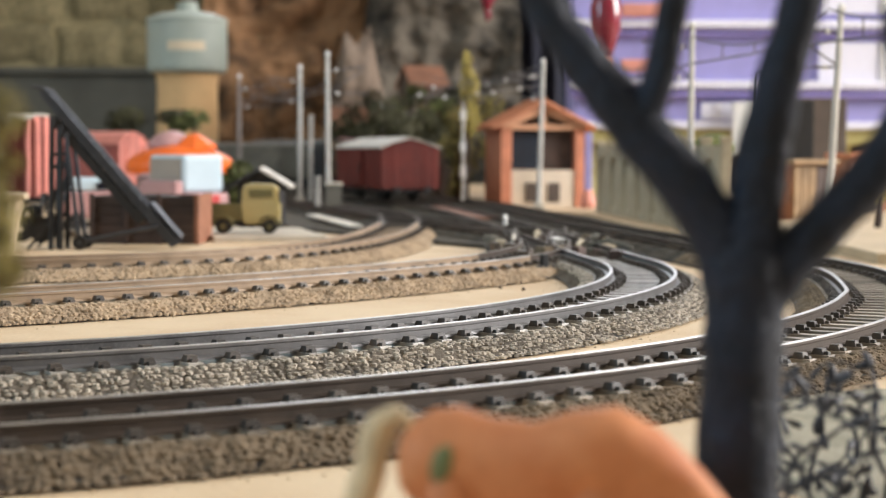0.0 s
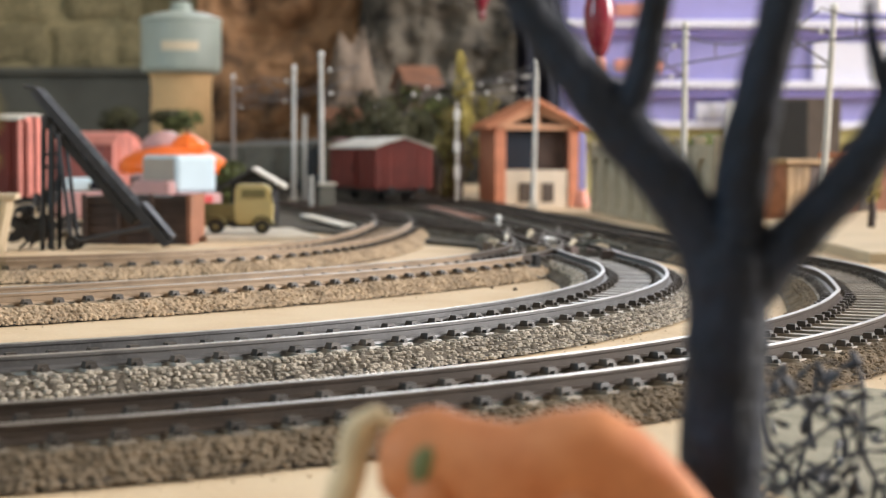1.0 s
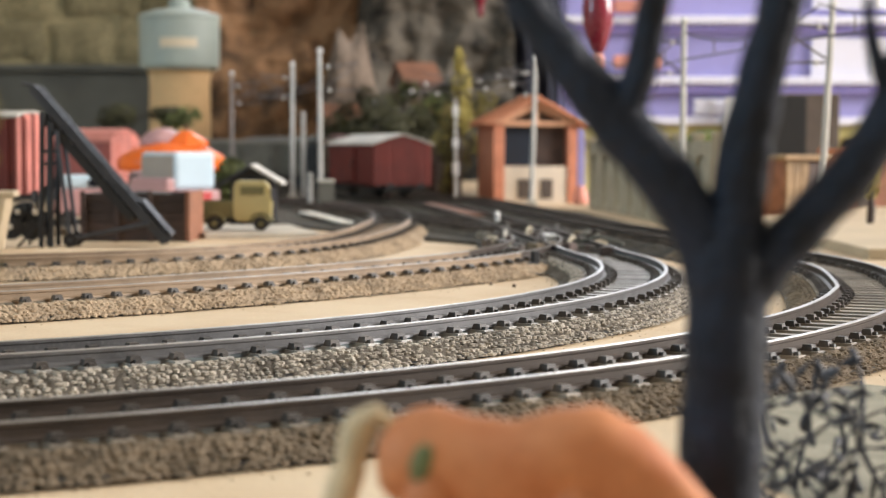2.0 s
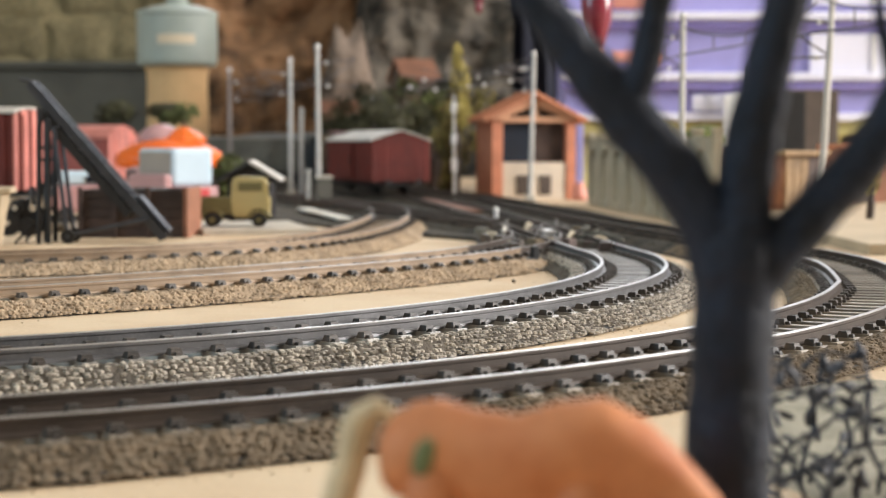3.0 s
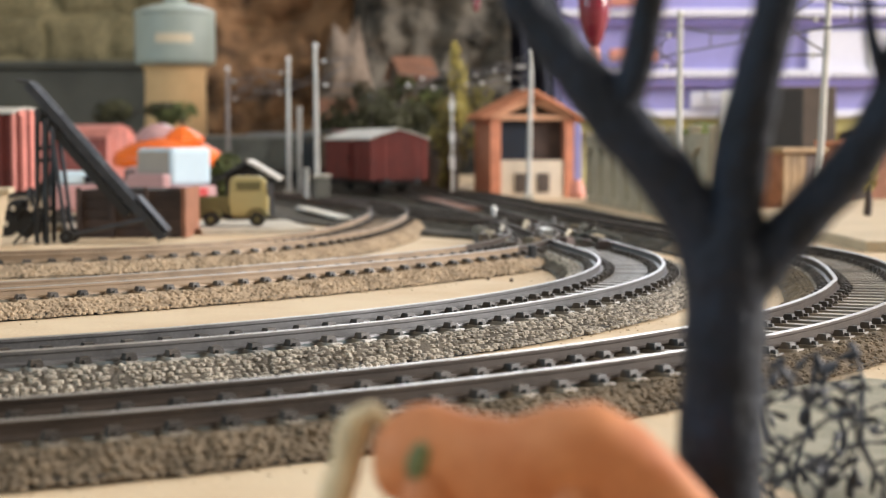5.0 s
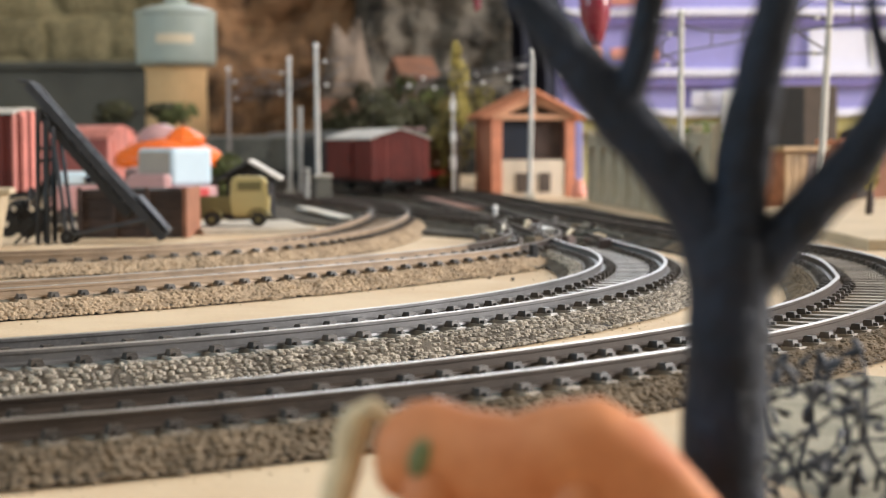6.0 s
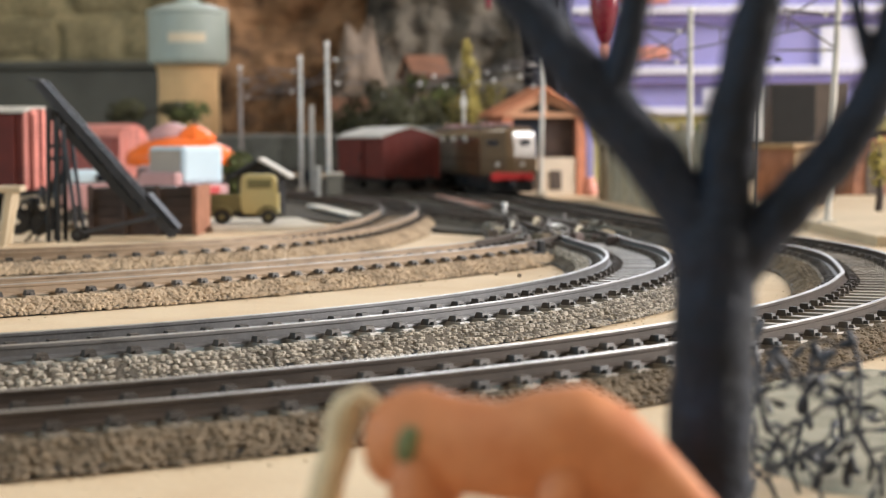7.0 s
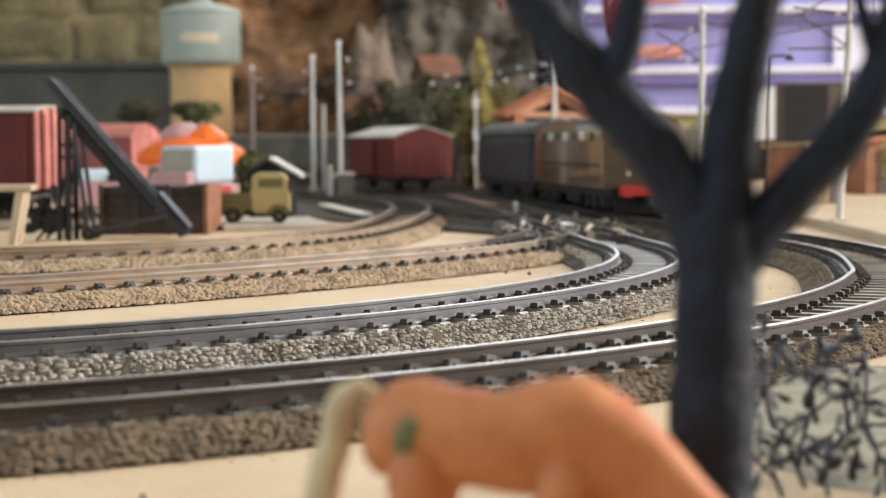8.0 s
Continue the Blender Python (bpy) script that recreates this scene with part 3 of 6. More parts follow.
def bare_tree():
    """Leafless tree with a stout trunk and three main limbs."""
    tr = thing("bare_tree", "leafless blue-black model tree with a stout forked trunk", "tree", (0, 0.123, -0.0009))
    tr.scale = (1.025, 1.025, 1.025)
    bm = BM()
    tube(bm, smooth_path([(0.0205, 0, -0.0002), (0.0199, 0, 0.003), (0.0197, 0, 0.010), (0.0198, 0, 0.019), (0.0199, 0, 0.0245), (0.0200, 0, 0.0290), (0.0204, 0, 0.032)], 5),
         [0.0046] * 2 + [0.0040] * 3 + [0.0036] * 5 + [0.0031] * 5 + [0.0029] * 8 + [0.0031] * 4 + [0.0026] * 3 + [0.0018], 18, wobble=0.10)
    for a in (0.4, 1.7, 2.9, 4.1, 5.3):
        tube(bm, [(0.0203 + 0.003 * math.cos(a), 0.003 * math.sin(a), 0.0022), (0.0203 + 0.006 * math.cos(a), 0.006 * math.sin(a), 0.0006), (0.0203 + 0.0085 * math.cos(a), 0.0085 * math.sin(a), -0.0004)], [0.0016, 0.0011, 0.0004], 7)
    trunk = part("trunk", bm, M_BARK, tr, shade=True)

    def limb(pts, radii, sub=()):
        bm = BM()
        path = smooth_path(pts, 6)
        rr = list(np.interp(np.linspace(0, 1, len(path)), np.linspace(0, 1, len(radii)), radii))
        tube(bm, path, rr, 14, wobble=0.12)
        ob = part("limb", bm, M_BARK, tr, shade=True)
        for p2, r2 in sub:
            bm = BM()
            path = smooth_path(p2, 5)
            tube(bm, path, list(np.interp(np.linspace(0, 1, len(path)), np.linspace(0, 1, len(r2)), r2)), 10, wobble=0.1)
            part("twig", bm, M_BARK, ob, shade=True)
    limb([(0.0199, 0, 0.0255), (0.0186, 0, 0.0296), (0.0160, 0, 0.0340), (0.0124, 0.0004, 0.0383), (0.0086, 0.001, 0.0430), (0.0044, 0.002, 0.0490), (0.0010, 0.003, 0.056)], [0.0024, 0.0023, 0.0021, 0.0021, 0.0018, 0.0014, 0.0010],
         (([(0.0120, 0.0004, 0.0386), (0.0133, -0.0003, 0.0416), (0.0140, -0.001, 0.0450), (0.0148, -0.002, 0.0500), (0.0160, -0.002, 0.057)], [0.0014, 0.0013, 0.0012, 0.0011, 0.0007]),))
    limb([(0.0203, 0, 0.0285), (0.0206, -0.0005, 0.0335), (0.0213, -0.001, 0.0385), (0.0222, -0.0015, 0.0430), (0.0234, -0.002, 0.0480), (0.0250, -0.002, 0.057)], [0.0023, 0.0021, 0.0019, 0.0017, 0.0016, 0.0011])
    limb([(0.0205, 0, 0.0262), (0.0226, -0.0003, 0.0286), (0.0256, -0.0006, 0.0318), (0.0290, -0.001, 0.0357), (0.0316, -0.0015, 0.0408), (0.0330, -0.002, 0.0470), (0.0345, -0.002, 0.056)], [0.0024, 0.0021, 0.0018, 0.0017, 0.0016, 0.0015, 0.0010],
         (([(0.0312, -0.0015, 0.0402), (0.0302, -0.002, 0.0425), (0.0294, -0.0025, 0.0448), (0.0290, -0.003, 0.0475)], [0.0009, 0.0007, 0.0005, 0.0003]),))
    return tr


bare_tree()


def wire_plant(at_, seed, h, n_stems, spread):
    """Open little shrub of dark bent wires with small drop-shaped leaves."""
    rng = random.Random(seed)
    pl = thing("wire_plant", "dark blue-black wire shrub with small drop-shaped leaves", "plant", at_, group="wire shrubs by the tree")
    bl = BM()

    def leaf(p, d, s):
        d = Vector(d).normalized()
        u = d.cross(Vector((rng.uniform(-1, 1), rng.uniform(-1, 1), rng.uniform(-1, 1)))).normalized()
        w = d.cross(u)
        rings = []
        for t, r in ((0, 0.08), (0.25, 0.17), (0.6, 0.27), (0.85, 0.20), (1, 0.04)):
            rings.append([p + d * s * t + (u * math.cos(a) * r + w * math.sin(a) * r * 0.45) * s for a in (0, 1.05, 2.1, 3.14, 4.2, 5.24)])
        loft(bl, rings)

    def grow(p, d, length, r, depth):
        pts = [p]
        for k in range(5):
            d = (d + Vector((rng.uniform(-0.55, 0.55), rng.uniform(-0.3, 0.3), rng.uniform(-0.45, 0.4)))).normalized()
            p = p + d * length / 5
            if p.z < 0.001:
                p.z = 0.001
            pts.append(p)
            if depth and rng.random() < 0.55:
                side = Vector((rng.uniform(-1, 1), rng.uniform(-0.5, 0.5), rng.uniform(-0.7, 0.9))).normalized()
                grow(p.copy(), side, length * rng.uniform(0.35, 0.6), r * 0.75, depth - 1)
            elif rng.random() < 0.2:
                leaf(p, (rng.uniform(-1, 1), rng.uniform(-1, 1), rng.uniform(-1, 0.3)), rng.uniform(0.0016, 0.0023))
        bs = BM()
        tube(bs, pts, [r] * (len(pts) - 1) + [r * 0.6], 5)
        part("stem", bs, M_WIRE, pl, shade=True)
        leaf(p, d + Vector((0, 0, -0.5)), rng.uniform(0.0018, 0.0024))
    for k in range(n_stems):
        a = rng.uniform(0, 6.28)
        grow(Vector((rng.uniform(-spread, spread), rng.uniform(-0.004, 0.004), -0.0003)), Vector((math.cos(a) * 0.5, math.sin(a) * 0.25, 1)), h, 0.00025, 2)
    part("foliage", bl, M_WIRE, pl, shade=True)["kind"] = "stuff"


wire_plant((0.0365, 0.166, 0), 4, 0.014, 2, 0.004)
wire_plant((0.0450, 0.170, 0), 9, 0.016, 2, 0.004)
wire_plant((0.0335, 0.172, 0), 12, 0.013, 1, 0.003)
wire_plant((0.0480, 0.178, 0), 23, 0.013, 1, 0.003)
wire_plant((0.0392, 0.182, 0), 41, 0.012, 2, 0.003)
wire_plant((0.0500, 0.172, 0), 52, 0.012, 1, 0.003)


def leaf_cluster(bm, centre, radii, count, size, rng):
    """Many small tilted leaves in an uneven cloud."""
    for k in range(count):
        d = Vector((rng.gauss(0, 1), rng.gauss(0, 1), rng.gauss(0, 1))).normalized() * rng.random() ** 0.4
        p = Vector(centre) + Vector((d.x * radii[0], d.y * radii[1], d.z * radii[2]))
        u = Vector((rng.gauss(0, 1), rng.gauss(0, 1), rng.gauss(0, 1))).normalized()
        w = u.orthogonal().normalized()
        s = size * rng.uniform(0.6, 1.4)
        vs = [bm.verts.new(q) for q in (p - u * s, p + w * s * 0.5 + u.cross(w) * s * 0.15, p + u * s, p - w * s * 0.5 - u.cross(w) * s * 0.15)]
        bm.faces.new(vs)


def small_tree(label, at_, height, blobs, material, seed, count=240, leaf=0.0016):
    rng = random.Random(seed)
    t = thing("model_tree", label, "tree", at_, group="model trees in the village")
    bm = BM()
    tube(bm, smooth_path([(0, 0, -0.0005), (0.0006, 0, height * 0.3), (-0.0004, 0, height * 0.6), (0.0002, 0, height * 0.95)], 4), [0.0018] * 4 + [0.0014] * 4 + [0.0009] * 4 + [0.0003], 7)
    for c, r in blobs:
        tube(bm, [(0, 0, max(0.001, c[2] - r[2] * 0.8)), (c[0] * 0.5, c[1] * 0.5, c[2] - r[2] * 0.2), c], [0.0008, 0.0006, 0.0003], 5)
    part("trunk", bm, M_WOOD, t)
    bm = BM()
    for c, r in blobs:
        leaf_cluster(bm, c, r, count, leaf, rng)
    part("crown", bm, material, t)
    return t


# ================= backdrop behind the layout =================
bm = BM()
box(bm, (-0.42, 1.96, 0.064), (0.72, 0.02, 0.130), bevel=0.002)
box(bm, (-0.42, 1.948, 0.126), (0.73, 0.012, 0.008), bevel=0.001)
setting("wall_retaining", bm, M_DARKWALL, "dark green-grey retaining wall behind the yard", "wall")
rng = random.Random(5)


def block_mesh(seed, material):
    r = random.Random(seed)
    bm = BM()
    bmesh.ops.create_grid(bm, x_segments=9, y_segments=6, size=0.5)
    for v in bm.verts:
        edge = max(abs(v.co.x), abs(v.co.y)) * 2
        h = (1 - edge ** 10) * 0.007 + noise.noise(Vector((v.co.x * 3, v.co.y * 3, seed))) * 0.006
        v.co = Vector((v.co.x, -h, v.co.y))
    return mesh_of(bm, "stone_block", material, True)


up = thing("wall_stone", "rough mossy stone block wall above the retaining wall", "wall", kind="structure")
bm = BM()
box(bm, (-0.43, 1.985, 0.215), (0.46, 0.03, 0.17))
part("backing", bm, M_STONE_G, up)
meshes = [block_mesh(k, M_STONE_G) for k in range(5)]
z = 0.131
for row, hgt in enumerate((0.052, 0.048, 0.055)):
    x = -0.66 + 0.03 * (row % 2)
    while x < -0.27:
        w = rng.uniform(0.075, 0.11)
        ob = new("stone_block", meshes[rng.randrange(5)])
        ob.parent = up
        ob.matrix_local = Matrix.LocRotScale((x + w / 2, 1.972, z + hgt / 2), None, (w * 0.992, 1.0, hgt * 0.985))
        x += w
    z += hgt


def rock_mass(name, label, x0, x1, zs, y, depth, material, seed, amp, step=0.006):
    """Craggy rock face; zs gives the height of its skyline at even steps."""
    nx, nz = int((x1 - x0) / step), 30
    V, F = [], []
    for i in range(nx + 1):
        u = i / nx
        top = float(np.interp(u, np.linspace(0, 1, len(zs)), zs))
        for k in range(nz + 1):
            v = k / nz
            p = Vector((x0 + (x1 - x0) * u, y, top * v))
            q = 0.8 * noise.fractal(Vector((p.x * 15, seed, p.z * 15)), 1.0, 2.0, 3) + 0.4 * noise.voronoi(Vector((p.x * 20, seed, p.z * 30)))[0][0]
            V.append((p.x, y + depth * v * 0.5 - q * amp, p.z - 0.001))
    for i in range(nx):
        for k in range(nz):
            a = i * (nz + 1) + k
            F.append((a, a + nz + 1, a + nz + 2, a + 1))
    m = len(V)
    for i in range(nx + 1):
        for k in (0, nz):
            vx = V[i * (nz + 1) + k]
            V.append((vx[0], y + depth, vx[2]))
    for i in range(nx):
        a, b = m + 2 * i, m + 2 * i + 2
        F.append((a, b, b + 1, a + 1))
        F.append((i * (nz + 1) + nz, (i + 1) * (nz + 1) + nz, b + 1, a + 1))
    ob = arrays(name, V, F, material, None, shade=False)
    return tagged(ob, label, "rock", kind="structure")


rock_mass("backdrop_brown_rock", "brown craggy rock face behind the station", -0.285, -0.10, (0.30, 0.30, 0.29, 0.30), 1.93, 0.06, M_STONE_B, 3.1, 0.040, 0.004)
rock_mass("backdrop_grey_rock", "grey craggy mountain behind the village", -0.135, 0.075, (0.02, 0.12, 0.29, 0.31, 0.31, 0.30, 0.29, 0.27, 0.26), 1.86, 0.08, M_STONE_K, 8.4, 0.045, 0.004)
rock_mass("backdrop_rock_spire", "pale pinkish rock spire beside the mountain", -0.140, -0.066, (0.05, 0.12, 0.165, 0.150, 0.172, 0.11, 0.05), 1.80, 0.05, M_STONE_P, 5.7, 0.020, 0.003)
bm = BM()
n = 40
loft(bm, [[Vector((0.05 + 0.22 * i / n, 2.02 + 0.008 * math.sin(i * 1.3) + o, z)) for i in range(n + 1)] + [Vector((0.05 + 0.22 * i / n, 2.03 + 0.008 * math.sin(i * 1.3) + o, z)) for i in range(n, -1, -1)] for z, o in ((0.0, 0), (0.36, 0.004))])
setting("backdrop_cloth", bm, M_NIGHT, "dark blue cloth hanging behind the village", "cloth")

# ================= catenary masts =================


def mast(at_, label, material, lean=0.0, arm=-1, h=0.092):
    t = thing("catenary_mast", label, "mast", at_, group="catenary masts")
    bm = BM()
    tube(bm, [(0, 0, 0), (lean * 0.5, 0, h * 0.5), (lean, 0, h)], [0.0015, 0.0014, 0.0012], 8)
    part("pole", bm, material, t)
    bm = BM()
    box(bm, (0, 0, 0.0022), (0.0065, 0.0065, 0.0048), 0, 0.0006)
    part("base", bm, M_CONC, t)
    bm = BM()
    lathe(bm, (lean, 0, h - 0.0005), [(0.0010, 0), (0.0018, 0.0008), (0.0018, 0.0016), (0.0006, 0.0030)], 8)
    part("cap", bm, M_INSUL, t)
    bm = BM()
    tube(bm, [(lean, 0, h * 0.90), (lean + arm * 0.022, 0, h * 0.93)], 0.0005, 6)
    tube(bm, [(lean, 0, h * 0.76), (lean + arm * 0.020, 0, h * 0.90)], 0.0004, 6)
    tube(bm, [(lean, 0, h * 0.76), (lean + arm * 0.024, 0, h * 0.76)], 0.0004, 6)
    part("bracket", bm, M_WIREPALE, t)
    for dx, z in ((0.005, 0.907), (0.006, 0.76)):
        bm = BM()
        lathe(bm, (lean + arm * dx, 0, h * z - 0.001), [(0.0006, 0), (0.0012, 0.0005), (0.0007, 0.001), (0.0012, 0.0015), (0.0006, 0.002)], 8)
        part("insulator", bm, M_INSUL, t)
    return t


PALE, BROWN = "pale galvanised catenary mast beside the track", "brownish catenary mast in the yard"
mast((-0.0730, 0.99, 0), PALE, M_MAST, -0.0008, 1)
mast((0.0530, 1.05, 0), PALE, M_MAST, 0.0022, -1, 0.0915)
mast((-0.1040, 1.15, 0), PALE, M_MAST, 0.0, -1)
mast((-0.1640, 1.30, 0), BROWN, M_MASTDIM, 0.0, 1)
mast((0.1035, 0.743, 0), PALE, M_MAST, 0.0002, -1, 0.0915)
mast((0.1445, 0.655, 0), PALE, M_MAST, 0.0040, -1, 0.092)
mast((-0.053, 1.28, 0), BROWN, M_MASTDIM, 0.0, 1, 0.070)


def overhead_line(a, b, sag, gap, drops, label):
    """Carrier wire, contact wire and droppers between two points."""
    t = thing("overhead_wire", label, "overhead wire")
    a, b = Vector(a), Vector(b)
    bm = BM()
    low = [a.lerp(b, k / 12) for k in range(13)]
    up_ = [p + Vector((0, 0, gap * (1 - 0.65 * (1 - (2 * k / 12 - 1) ** 2)))) for k, p in enumerate(low)]
    tube(bm, low, 0.00038, 6)
    part("contact_wire", bm, M_WIREPALE, t)
    bm = BM()
    tube(bm, up_, 0.00032, 6)
    part("carrier_wire", bm, M_WIREPALE, t)
    for k in range(1, drops + 1):
        f = k / (drops + 1)
        bm = BM()
        p = a.lerp(b, f)
        tube(bm, [p, p + Vector((0, 0, gap * (1 - 0.65 * (1 - (2 * f - 1) ** 2))))], 0.0003, 5)
        part("dropper", bm, M_WIREPALE, t)


overhead_line((0.082, 0.90, 0.0720), (0.1035, 0.743, 0.0755), 0, 0.011, 4, "thin grey catenary wire with droppers over the main track")
overhead_line((0.1035, 0.743, 0.0755), (0.1430, 0.655, 0.0795), 0, 0.012, 3, "thin grey catenary wire with droppers over the main track")
overhead_line((0.1430, 0.655, 0.0795), (0.2000, 0.60, 0.0850), 0, 0.013, 4, "thin grey catenary wire with droppers over the main track")
overhead_line((-0.015, 1.12, 0.077), (0.0530, 1.05, 0.082), 0, 0.008, 3, "thin catenary wire across the station throat")
overhead_line((-0.164, 1.30, 0.075), (-0.104, 1.15, 0.072), 0, 0.008, 3, "thin catenary wire over the yard")
overhead_line((-0.104, 1.15, 0.072), (-0.073, 0.99, 0.072), 0, 0.008, 3, "thin catenary wire over the yard")
sp = thing("insulator_span", "cross-span wire with white insulators over the station throat", "overhead wire")
bm = BM()
tube(bm, [(-0.03, 1.2, 0.084), (0.01, 1.16, 0.080), (0.0545, 1.05, 0.085)], 0.0004, 6)
tube(bm, [(-0.03, 1.2, 0.075), (0.01, 1.16, 0.0745), (0.0545, 1.05, 0.078)], 0.0004, 6)
part("span_wire", bm, M_WIREPALE, sp)
for x, y, z in ((-0.014, 1.18, 0.081), (0.008, 1.16, 0.079), (0.022, 1.128, 0.0815), (0.034, 1.10, 0.083), (0.026, 1.115, 0.0756), (0.042, 1.08, 0.077), (-0.006, 1.172, 0.0742), (-0.024, 1.19, 0.0765), (0.016, 1.145, 0.0758), (0.048, 1.065, 0.0842)):
    bm = BM()
    lathe(bm, (x, y, z - 0.0018), [(0.0006, 0), (0.0013, 0.0006), (0.0009, 0.0013), (0.0013, 0.0020), (0.0006, 0.0026)], 10)
    part("insulator", bm, M_INSUL, sp)

# ================= wagons =================


def wheelset(parent, xs, width, z=0.0060, r=0.0048):
    for x in xs:
        bm = BM()
        for sgn in (-1, 1):
            n = 16
            rings = []
            for o, rr in ((-0.0012, r + 0.0006), (-0.0006, r + 0.0006), (-0.0006, r), (0.0013, r * 0.98), (0.0013, r * 0.75), (0.0008, r * 0.7), (0.0008, 0.0002)):
                y = sgn * (GAUGE / 2 + o)
                rings.append([Vector((x + rr * math.cos(2 * math.pi * k / n), y, z + r + rr * math.sin(2 * math.pi * k / n))) for k in range(n)])
            loft(bm, rings)
        tube(bm, [(x, -GAUGE / 2, z + r), (x, GAUGE / 2, z + r)], 0.0007, 6)
        part("wheelset", bm, M_BLACK, parent, "black metal wheels on an axle")


def covered_wagon(label, at_, rz, m_side, m_end, L=0.098, W=0.030, z0=0.0135, z1=0.0395, rise=0.0055, m_roof=None, m_alt=None, peak=0.68, rib=0.0012):
    """Covered goods wagon with boarded sides, ribs, sliding door, arched roof, underframe and buffers."""
    t = thing("covered_wagon", label, "goods wagon", at_, rz, group="covered goods wagons")
    bm = BM()
    box(bm, (0, 0, (z0 + z1) / 2), (L, W, z1 - z0), 0, 0.0005)
    prism_pts = [(-W / 2, z1), (-W / 2 * 0.6, z1 + rise * peak), (0, z1 + rise), (W / 2 * 0.6, z1 + rise * peak), (W / 2, z1)]
    for x in (-L / 2 + 0.0004, L / 2 - 0.0004):
        loft(bm, [[Vector((x + o, y, z)) for y, z in prism_pts] for o in (-0.0004, 0.0004)])
    body = part("body", bm, m_side, t)
    bm = BM()
    R = []
    for o in (-L / 2 - 0.0012, L / 2 + 0.0012):
        outer = [(y * 1.06, z + 0.0010) for y, z in prism_pts]
        inner = [(y * 1.06, z + 0.0001) for y, z in prism_pts][::-1]
        R.append([Vector((o, y, z)) for y, z in outer + inner])
    loft(bm, R)
    part("roof", bm, m_roof or M_ROOFGREY, t, "pale grey arched roof")
    for sgn in (-1, 1):
        nb = 9
        for k in range(nb):
            y = -W / 2 + (k + 0.5) * W / nb
            bm = BM()
            hh = z1 - z0 + rise * max(0.0, 1 - (abs(2 * y / W) if peak < 0.6 else (2 * y / W) ** 2)) * 0.95
            box(bm, (sgn * (L / 2 + 0.0004), y, z0 + hh / 2), (0.0009, W / nb * 0.86, hh * 0.985), 0)
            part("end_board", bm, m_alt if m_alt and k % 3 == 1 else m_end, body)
        for y in (-W * 0.28, W * 0.28):
            bm = BM()
            box(bm, (sgn * (L / 2 + 0.0007 + rib / 2), y, z0 + (z1 - z0) / 2), (rib, 0.0016, (z1 - z0) * 0.98), 0)
            part("end_post", bm, m_end, body)
    for sgn in (-1, 1):
        for k in range(7):
            x = -L / 2 + 0.004 + k * (L - 0.008) / 6
            bm = BM()
            box(bm, (x, sgn * (W / 2 - 0.0002 + rib / 2), (z0 + z1) / 2), (0.0014, rib, (z1 - z0) * 0.97), 0)
            part("side_rib", bm, m_side, body)
        bm = BM()
        box(bm, (0, sgn * (W / 2 + 0.0009), (z0 + z1) / 2), (L * 0.24, 0.0012, (z1 - z0) * 0.88), 0, 0.0003)
        dr = part("sliding_door", bm, m_side, t)
        bm = BM()
        box(bm, (L * 0.09, sgn * (W / 2 + 0.0018), (z0 + z1) / 2), (0.0010, 0.0008, 0.006), 0)
        part("door_handle", bm, M_BLACK, dr)
    bm = BM()
    box(bm, (0, 0, z0 - 0.0012), (L * 0.99, W * 0.8, 0.0022), 0)
    for x in (-L * 0.28, L * 0.28):
        for sgn in (-1, 1):
            box(bm, (x, sgn * 0.0118, 0.0105), (0.008, 0.0016, 0.0055), 0, taper=0.7)
    part("underframe", bm, M_BLACK, t)
    for sx in (-1, 1):
        for sy in (-1, 1):
            bm = BM()
            tube(bm, [(sx * L / 2, sy * 0.0095, z0 - 0.0006), (sx * (L / 2 + 0.0045), sy * 0.0095, z0 - 0.0006)], 0.0009, 8)
            tube(bm, [(sx * (L / 2 + 0.0045), sy * 0.0095, z0 - 0.0006), (sx * (L / 2 + 0.0055), sy * 0.0095, z0 - 0.0006)], 0.0023, 10)
            part("buffer", bm, M_BLACK, t)
    wheelset(t, (-L * 0.28, L * 0.28), W)
    return t


covered_wagon("oxide red covered goods wagon with a pale roof on the track", (-0.0430, 1.0750, 0), -70.0, M_RUST, M_RUST, W=0.0370, z1=0.0380, rise=0.0062, peak=0.46, rib=0.0005)
YARD1 = [(-0.50, 0.7838, 0), (-0.30, 0.7413, 0), (-0.155, 0.7105, 0)]
make_track("straight yard siding behind the loading place", YARD1, M_BAL_TAN, M_TIEBROWN, M_RAILDARK, seed=7, head=M_FARHEAD)
# end boards take the lit red, so the light on them is painted
covered_wagon("oxide red covered goods wagon, its end boards in a sunlit tone", (-0.2228, 0.7249, 0), -12.0, M_RUST, M_REDLIT, z0=0.0165, z1=0.0485, rise=0.0022, m_alt=M_RUST)
YARD2 = [(-0.45, 1.1794, 0), (-0.32, 1.1188, 0), (-0.200, 1.0628, 0)]
make_track("straight yard siding further back", YARD2, M_BAL_TAN, M_TIEBROWN, M_RAILDARK, seed=8, head=M_FARHEAD)
covered_wagon("red covered goods wagon in the yard, its arched end in a lit tone", (-0.2460, 1.0843, 0), -25.0, M_RUSTLIT, M_REDLIT, rise=0.0075, m_roof=M_REDLIT)
YARD4 = smooth_path([(0.026, 0.665, 0), (0.006, 0.72, 0), (-0.020, 0.79, 0), (-0.050, 0.88, 0), (-0.085, 0.985, 0), (-0.130, 1.09, 0), (-0.200, 1.22, 0)], 6)
make_track("dark model track through the yard", YARD4, M_BAL_DARK, M_TIEDARK, M_RAILDARK, seed=10, head=M_FARHEAD)
YARD3 = [(-0.55, 1.42, 0), (-0.30, 1.40, 0), (-0.09, 1.385, 0)]
